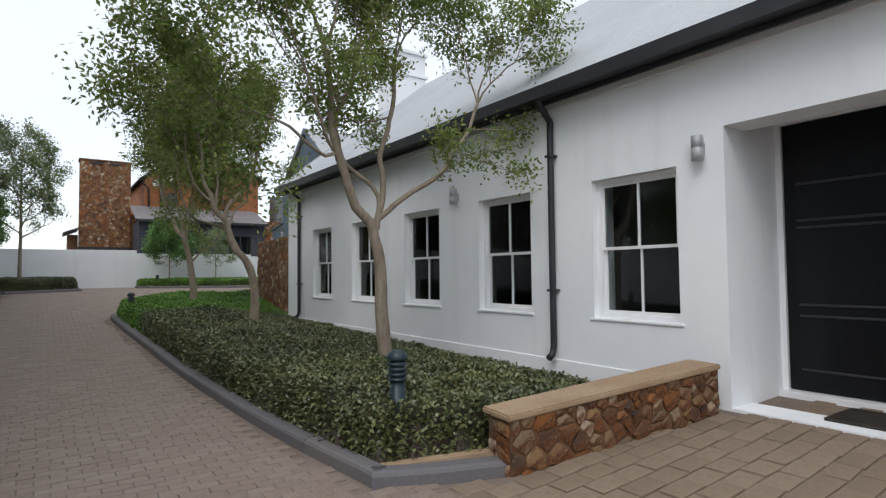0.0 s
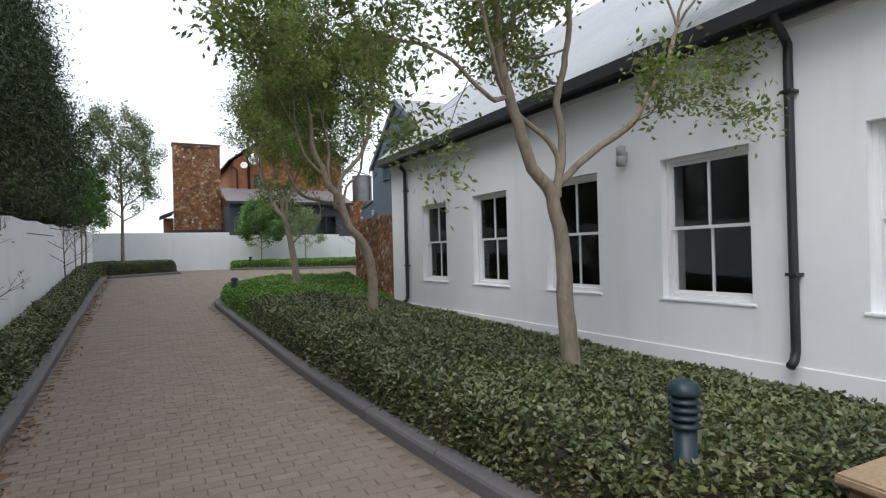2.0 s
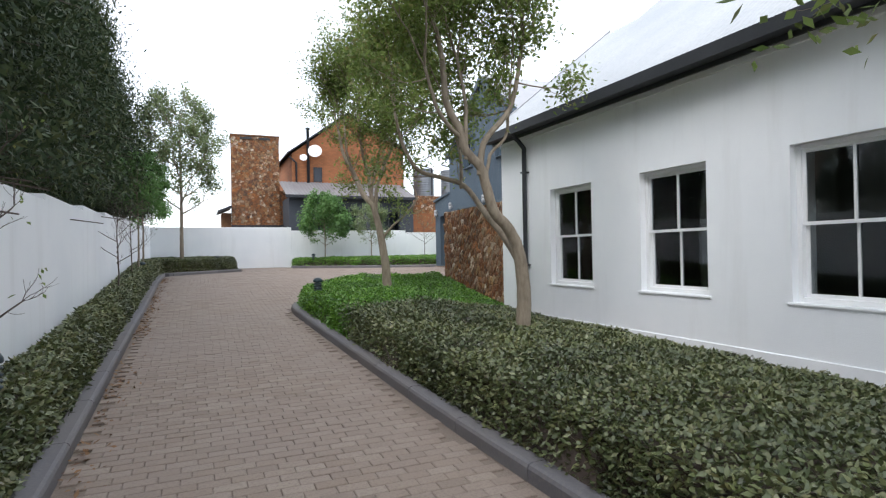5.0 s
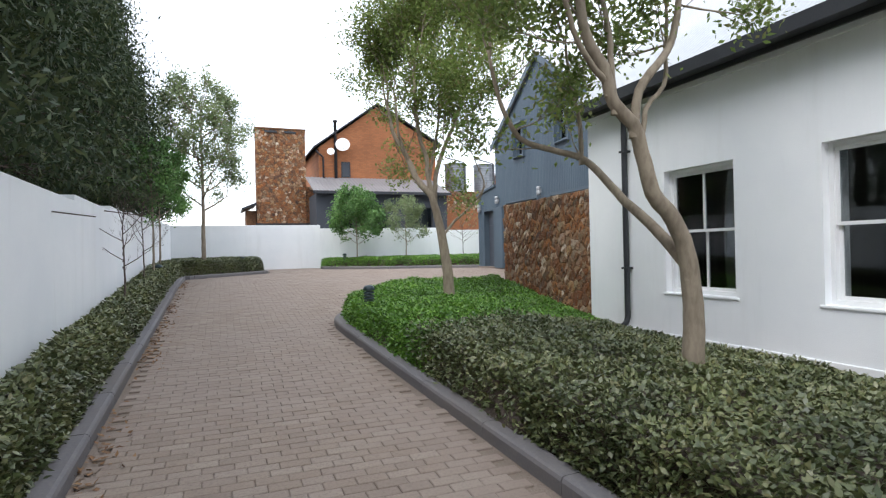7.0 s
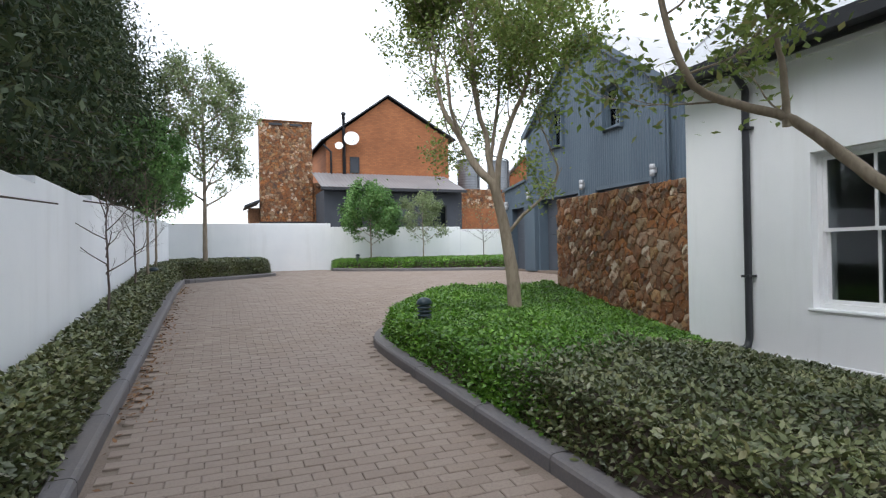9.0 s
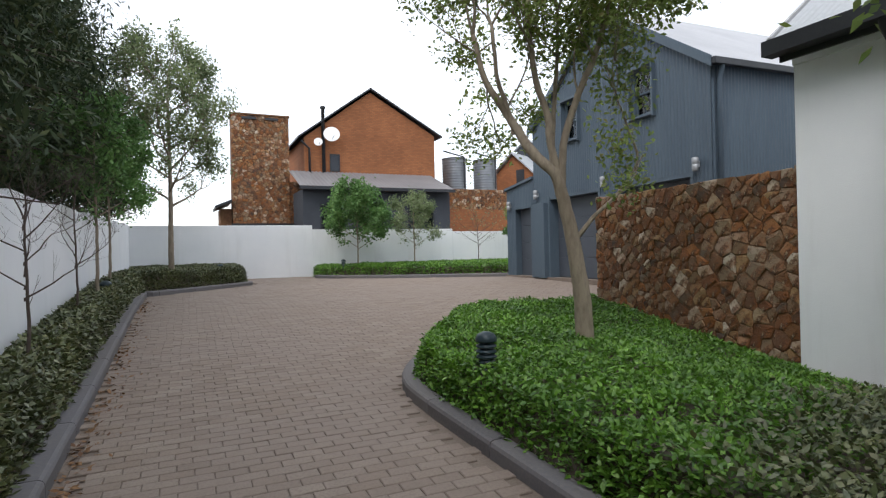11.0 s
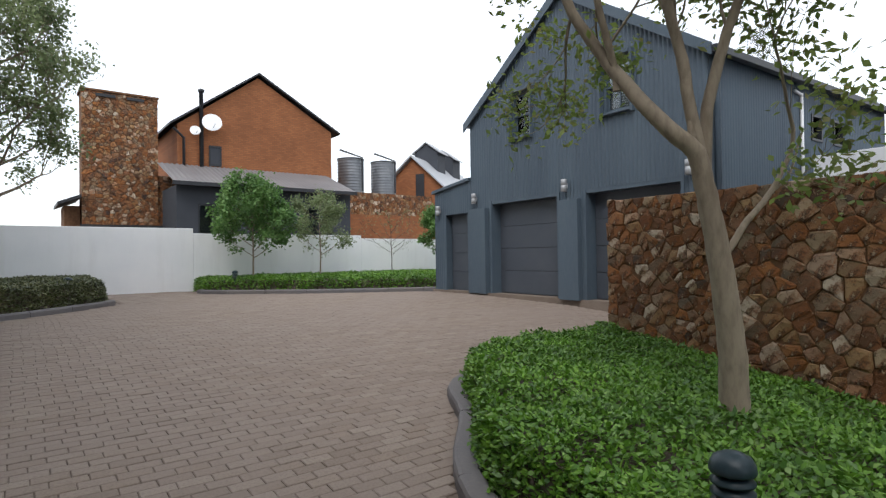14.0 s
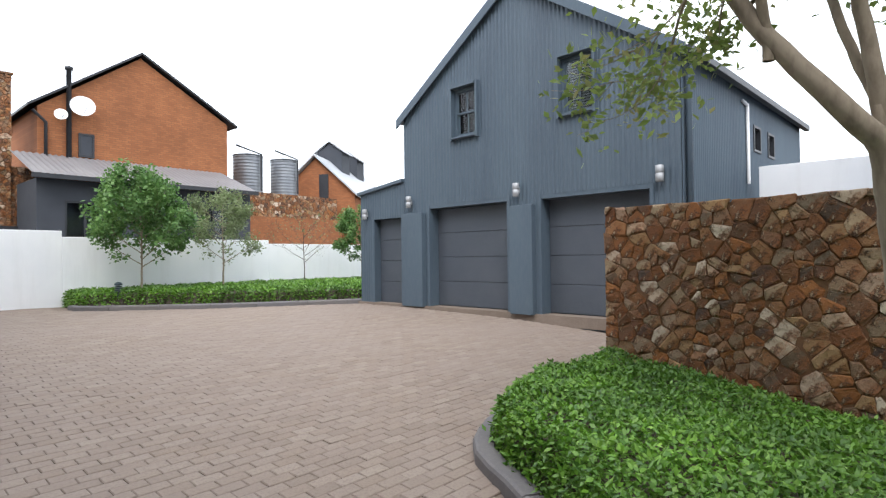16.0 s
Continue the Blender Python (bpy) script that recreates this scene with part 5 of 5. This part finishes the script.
# tanks, garden walls and outbuilding
tw = thing("wall_terrace", (0, 0, 0), "terrace wall of ironstone above red brick", "wall", kind="structure")
part("brick_base", boxes((12.45, 20.2, 42.0, 44.5, 0.0, 3.95)), M_BRICK, tw)
part("stone_core", boxes((12.45, 19.9, 42.04, 44.46, 3.95, 5.2)), M_MORTAR, tw)
stone_face(tw, (12.45, 42.04, 3.95), (1, 0, 0), (0, -1, 0), 7.45, 1.25, 0.21, rng, False, 0.03, 0.012)
for x in (14.83, 17.03):
    t = thing("water_tank", (x, 43.0, 5.2), "corrugated galvanised steel water tank on the terrace wall", "water tank", "water tanks")
    prof = []
    for k in range(36):
        prof.append((0.75 + 0.022 * math.sin(k * math.pi / 1.5), k * 1.95 / 35))
    part("tank_shell", lathe(bmesh.new(), prof, 28), M_TANK, t)
    part("tank_lid", lathe(bmesh.new(), [(0.78, 1.95), (0.78, 1.99), (0.45, 2.06), (0.1, 2.09)], 28), M_TANK, t)
    vs, fs = tube_arrays([([Vector((0.3, -0.82, 0.1)), Vector((0.3, -0.82, 2.0)), Vector((-1.1, -0.82, 2.3))], 0.05, 0.05, 8)])
    part("tank_pipe", mesh_of("tank_pipe", vs, fs, M_GUTTER, True), M_GUTTER, t)
ob_ = thing("outbuilding", (0, 0, 0), "small brick outbuilding with zinc roof and ridge vents", "house", kind="structure")
ob_.matrix_world = pose(19.55, 43.6, 0.1, 0, 0, -58) @ Matrix.Diagonal((0.95, 0.95, 0.95, 1)) @ Matrix.Translation((-21.15, -46, 0))
bm = bmesh.new()
prism(bm, [(18.6, 0), (23.7, 0), (23.7, 5.7), (21.15, 8.05), (18.6, 5.7)], "y", 46.0, 56.0)
part("wall", bm, M_BRICK, ob_)
bm = bmesh.new()
for e in (18.3, 24.0):
    prism(bm, [(e, 5.5), (21.15, 8.16), (21.15, 8.28), (e, 5.62)], "y", 45.7, 56.3)
part("roof", bm, M_ROOF, ob_)
part("door", boxes((21.4, 22.0, 45.95, 46.02, 4.4, 7.0)), M_GUTTER, ob_)
for y in (48.5, 51.8):
    bm = bmesh.new()
    prism(bm, [(20.3, 7.3), (22.0, 7.3), (22.0, 8.9), (21.15, 9.5), (20.3, 8.9)], "y", y, y + 1.6)
    v = part("ridge_vent", bm, M_DARKWALL, ob_)
    bm = bmesh.new()
    for e in (20.1, 22.2):
        prism(bm, [(e, 8.8), (21.15, 9.56), (21.15, 9.64), (e, 8.88)], "y", y - 0.15, y + 1.75)
    part("vent_roof", bm, M_ROOF, v)

# ---- stone walls beside the drive, laid stone by stone ----
sw = thing("wall_stone", (0, 0, 0), "head-high wall of rough rust-brown and cream ironstone", "wall", kind="structure")
sw.matrix_world = pose(5.57, 15.24, 0.12, 0, 0, -3.0) @ Matrix.Translation((-5.43, -15.05, 0))
part("core", boxes((5.43, 5.8, 15.05, 18.6, -0.3, 2.11)), M_MORTAR, sw)
stone_face(sw, (5.43, 18.62, -0.1), (0, -1, 0), (-1, 0, 0), 3.58, 2.24, 0.175, rng, proud=0.02, gap=0.004)
stone_face(sw, (5.43, 18.6, 0.1), (1, 0, 0), (0, 1, 0), 0.37, 2.06, 0.19, rng, False)
stone_face(sw, (5.43, 15.05, 0.1), (1, 0, 0), (0, -1, 0), 0.37, 2.06, 0.19, rng, False)
lowall = thing("wall_garden", (0, 0, 0), "low ironstone garden wall with a sandy flat coping", "wall", kind="structure")
A, B = Vector((2.84, 2.98, 0)), Vector((5.3, 2.68, 0))
dirn = (B - A).normalized()
nrm = Vector((-dirn.y, dirn.x, 0))
if nrm.y < 0:
    nrm = -nrm
top_a, top_b = 0.01, 0.19
bm = bmesh.new()
lo = [A + nrm * 0.0, B, B + nrm * 0.3, A + nrm * 0.3]
vb = [bm.verts.new((p.x, p.y, -0.75)) for p in lo]
vt = [bm.verts.new((p.x, p.y, z)) for p, z in zip(lo, (top_a, top_b, top_b, top_a))]
bm.faces.new(vb), bm.faces.new(vt)
for i in range(4):
    bm.faces.new((vb[i], vb[(i + 1) % 4], vt[(i + 1) % 4], vt[i]))
part("core", bm, M_MORTAR, lowall)
L = (B - A).length
stone_face(lowall, (A.x, A.y, -0.62), dirn, -nrm, L, 0.64, 0.15, rng, True, 0.022, 0.012, lower=lambda u: 0.18 * u / 2.48)
stone_face(lowall, (A.x, A.y, -0.62), nrm, -dirn, 0.3, 0.62, 0.16, rng, True, 0.03, 0.012)
bm = bmesh.new()
lo = [A - nrm * 0.04 - dirn * 0.04, B - nrm * 0.04, B + nrm * 0.34, A + nrm * 0.34 - dirn * 0.04]
vb = [bm.verts.new((p.x, p.y, z + 0.003)) for p, z in zip(lo, (top_a, top_b, top_b, top_a))]
vt = [bm.verts.new((p.x, p.y, z + 0.055)) for p, z in zip(lo, (top_a, top_b, top_b, top_a))]
bm.faces.new(vb), bm.faces.new(vt)
for i in range(4):
    bm.faces.new((vb[i], vb[(i + 1) % 4], vt[(i + 1) % 4], vt[i]))
bmesh.ops.bevel(bm, geom=bm.edges[:], offset=0.012, segments=2, affect="EDGES")
part("coping", bm, M_COPING, lowall, "sandy flat coping slab")

# ---- leaf litter along the kerb ----
rl = np.random.default_rng(21)
n = 1300
ly = np.repeat(rl.uniform(2, 24, n // 10), 10) + rl.normal(0, 0.22, n)
lx = np.array([left_kerb_x(v) for v in ly]) + 0.02 + np.abs(rl.normal(0, 0.12, n))
lp = np.stack([lx, ly, np.array([ground_z(v) for v in ly]) + 0.008], axis=1)
tagged(new("leaf_litter", quads_mesh("leaf_litter", leaf_quads(lp, 0.065, 0.03, rl, 3.0), M_LITTER)), "dry brown leaves along the kerb", "leaf litter", kind="stuff")


# ---- pavers ----
def paver_mesh(name, lx, ly, mat):
    b, h = 0.006, 0.012
    vs = [(-lx / 2, -ly / 2, -0.03), (lx / 2, -ly / 2, -0.03), (lx / 2, ly / 2, -0.03), (-lx / 2, ly / 2, -0.03),
          (-lx / 2, -ly / 2, h - 0.005), (lx / 2, -ly / 2, h - 0.005), (lx / 2, ly / 2, h - 0.005), (-lx / 2, ly / 2, h - 0.005),
          (-lx / 2 + b, -ly / 2 + b, h), (lx / 2 - b, -ly / 2 + b, h), (lx / 2 - b, ly / 2 - b, h), (-lx / 2 + b, ly / 2 - b, h)]
    fs = [(8, 9, 10, 11)] + [(k + i, k + (i + 1) % 4, k + 4 + (i + 1) % 4, k + 4 + i) for k in (0, 4) for i in range(4)]
    return vs, fs


def in_drive(x, y):
    if y > 15.9 and inside(house_court, np.array([x]), np.array([y]))[0]:
        return True
    right = float(np.interp(y, [p[1] for p in RIGHT_EDGE[:8]], [p[0] for p in RIGHT_EDGE[:8]])) if y > 3.3 else 2.4
    return left_kerb_x(y) + 0.1 < x < right - 0.1 and y < 15.9


house_court = [(left_kerb_x(15.8), 15.8), (1.2, 15.8), (1.3, 16.4), (1.6, 17.0), (2.25, 17.7), (2.85, 18.5), (4.2, 19.0), (5.9, 19.1), (8.6, 18.9), (8.95, 26.9), (8.2, 27.5), (6.3, 28.6), (3.75, 30.4), (3.4, 31.1), (3.4, 32.2), (1.3, 32.2), (1.3, 28.8), (1.1, 28.4), (-0.15, 26.85), (-1.3, 25.6), (-1.4, 25.0)]
rp = np.random.default_rng(8)
PL, PW = 0.205, 0.105
pv, pf = paver_mesh("paver", PL - 0.0035, PW - 0.0035, M_PAVER)
shared = mesh_of("paver", pv, pf, M_PAVER)
jv, jf, singles = [], [], 0
row = 0
y = -3.0
while y < 32.2:
    off = (row % 2) * PL / 2 + rp.uniform(-0.02, 0.02)
    slope = (ground_z(y + 0.05) - ground_z(y - 0.05)) / 0.1
    x = -2.2 + off
    while x < 9.5:
        if in_drive(x, y):
            z = ground_z(y) + rp.uniform(-0.0025, 0.0025)
            rz = rp.normal(0, 0.012)
            tx, ty = rp.normal(0, 0.008), rp.normal(0, 0.012)
            if 5.3 < y < 7.6 and -0.6 < x < 1.5 and singles < 300:
                ob = new("paver", shared)
                ob.parent = drive
                ob.matrix_basis = Matrix.LocRotScale((x, y, z), Euler((math.atan(slope) + ty, tx, rz)), None)
                singles += 1
            else:
                k = len(jv)
                c, s = math.cos(rz), math.sin(rz)
                for a, b, h in pv:
                    jv.append((x + a * c - b * s, y + a * s + b * c, z + h + b * (slope + ty) - a * tx))
                jf.extend(tuple(i + k for i in f) for f in pf)
        x += PL
    y += PW
    row += 1
tagged(part("pavers", mesh_of("pavers", jv, jf, M_PAVER), M_PAVER, drive), kind="stuff")

# cobbles of the apron
k = 0
y = -2.0
cv, cf = paver_mesh("cobble", 0.285, 0.185, M_SLAB)
cob = mesh_of("cobble", cv, cf, M_SLAB)
while y < 3.5:
    x = 2.35 + (k % 2) * 0.14
    while x < (6.4 if 0.35 < y < 2.4 else 5.4):
        if y < 2.76 + 0.08 * (5.4 - x) - (0.02 if x > 2.7 else -0.1):
            ob = new("cobble", cob)
            ob.parent = apron
            sx = (apron_z(x + 0.1, y) - apron_z(x - 0.1, y)) / 0.2
            sy = (apron_z(x, y + 0.1) - apron_z(x, y - 0.1)) / 0.2
            ob.matrix_basis = Matrix.LocRotScale((x, y, apron_z(x, y) + rp.uniform(-0.002, 0.006)), Euler((math.atan(sy) + rp.normal(0, 0.01), -math.atan(sx) + rp.normal(0, 0.01), rp.normal(0, 0.03))), None)
        x += 0.3
    y += 0.2
    k += 1
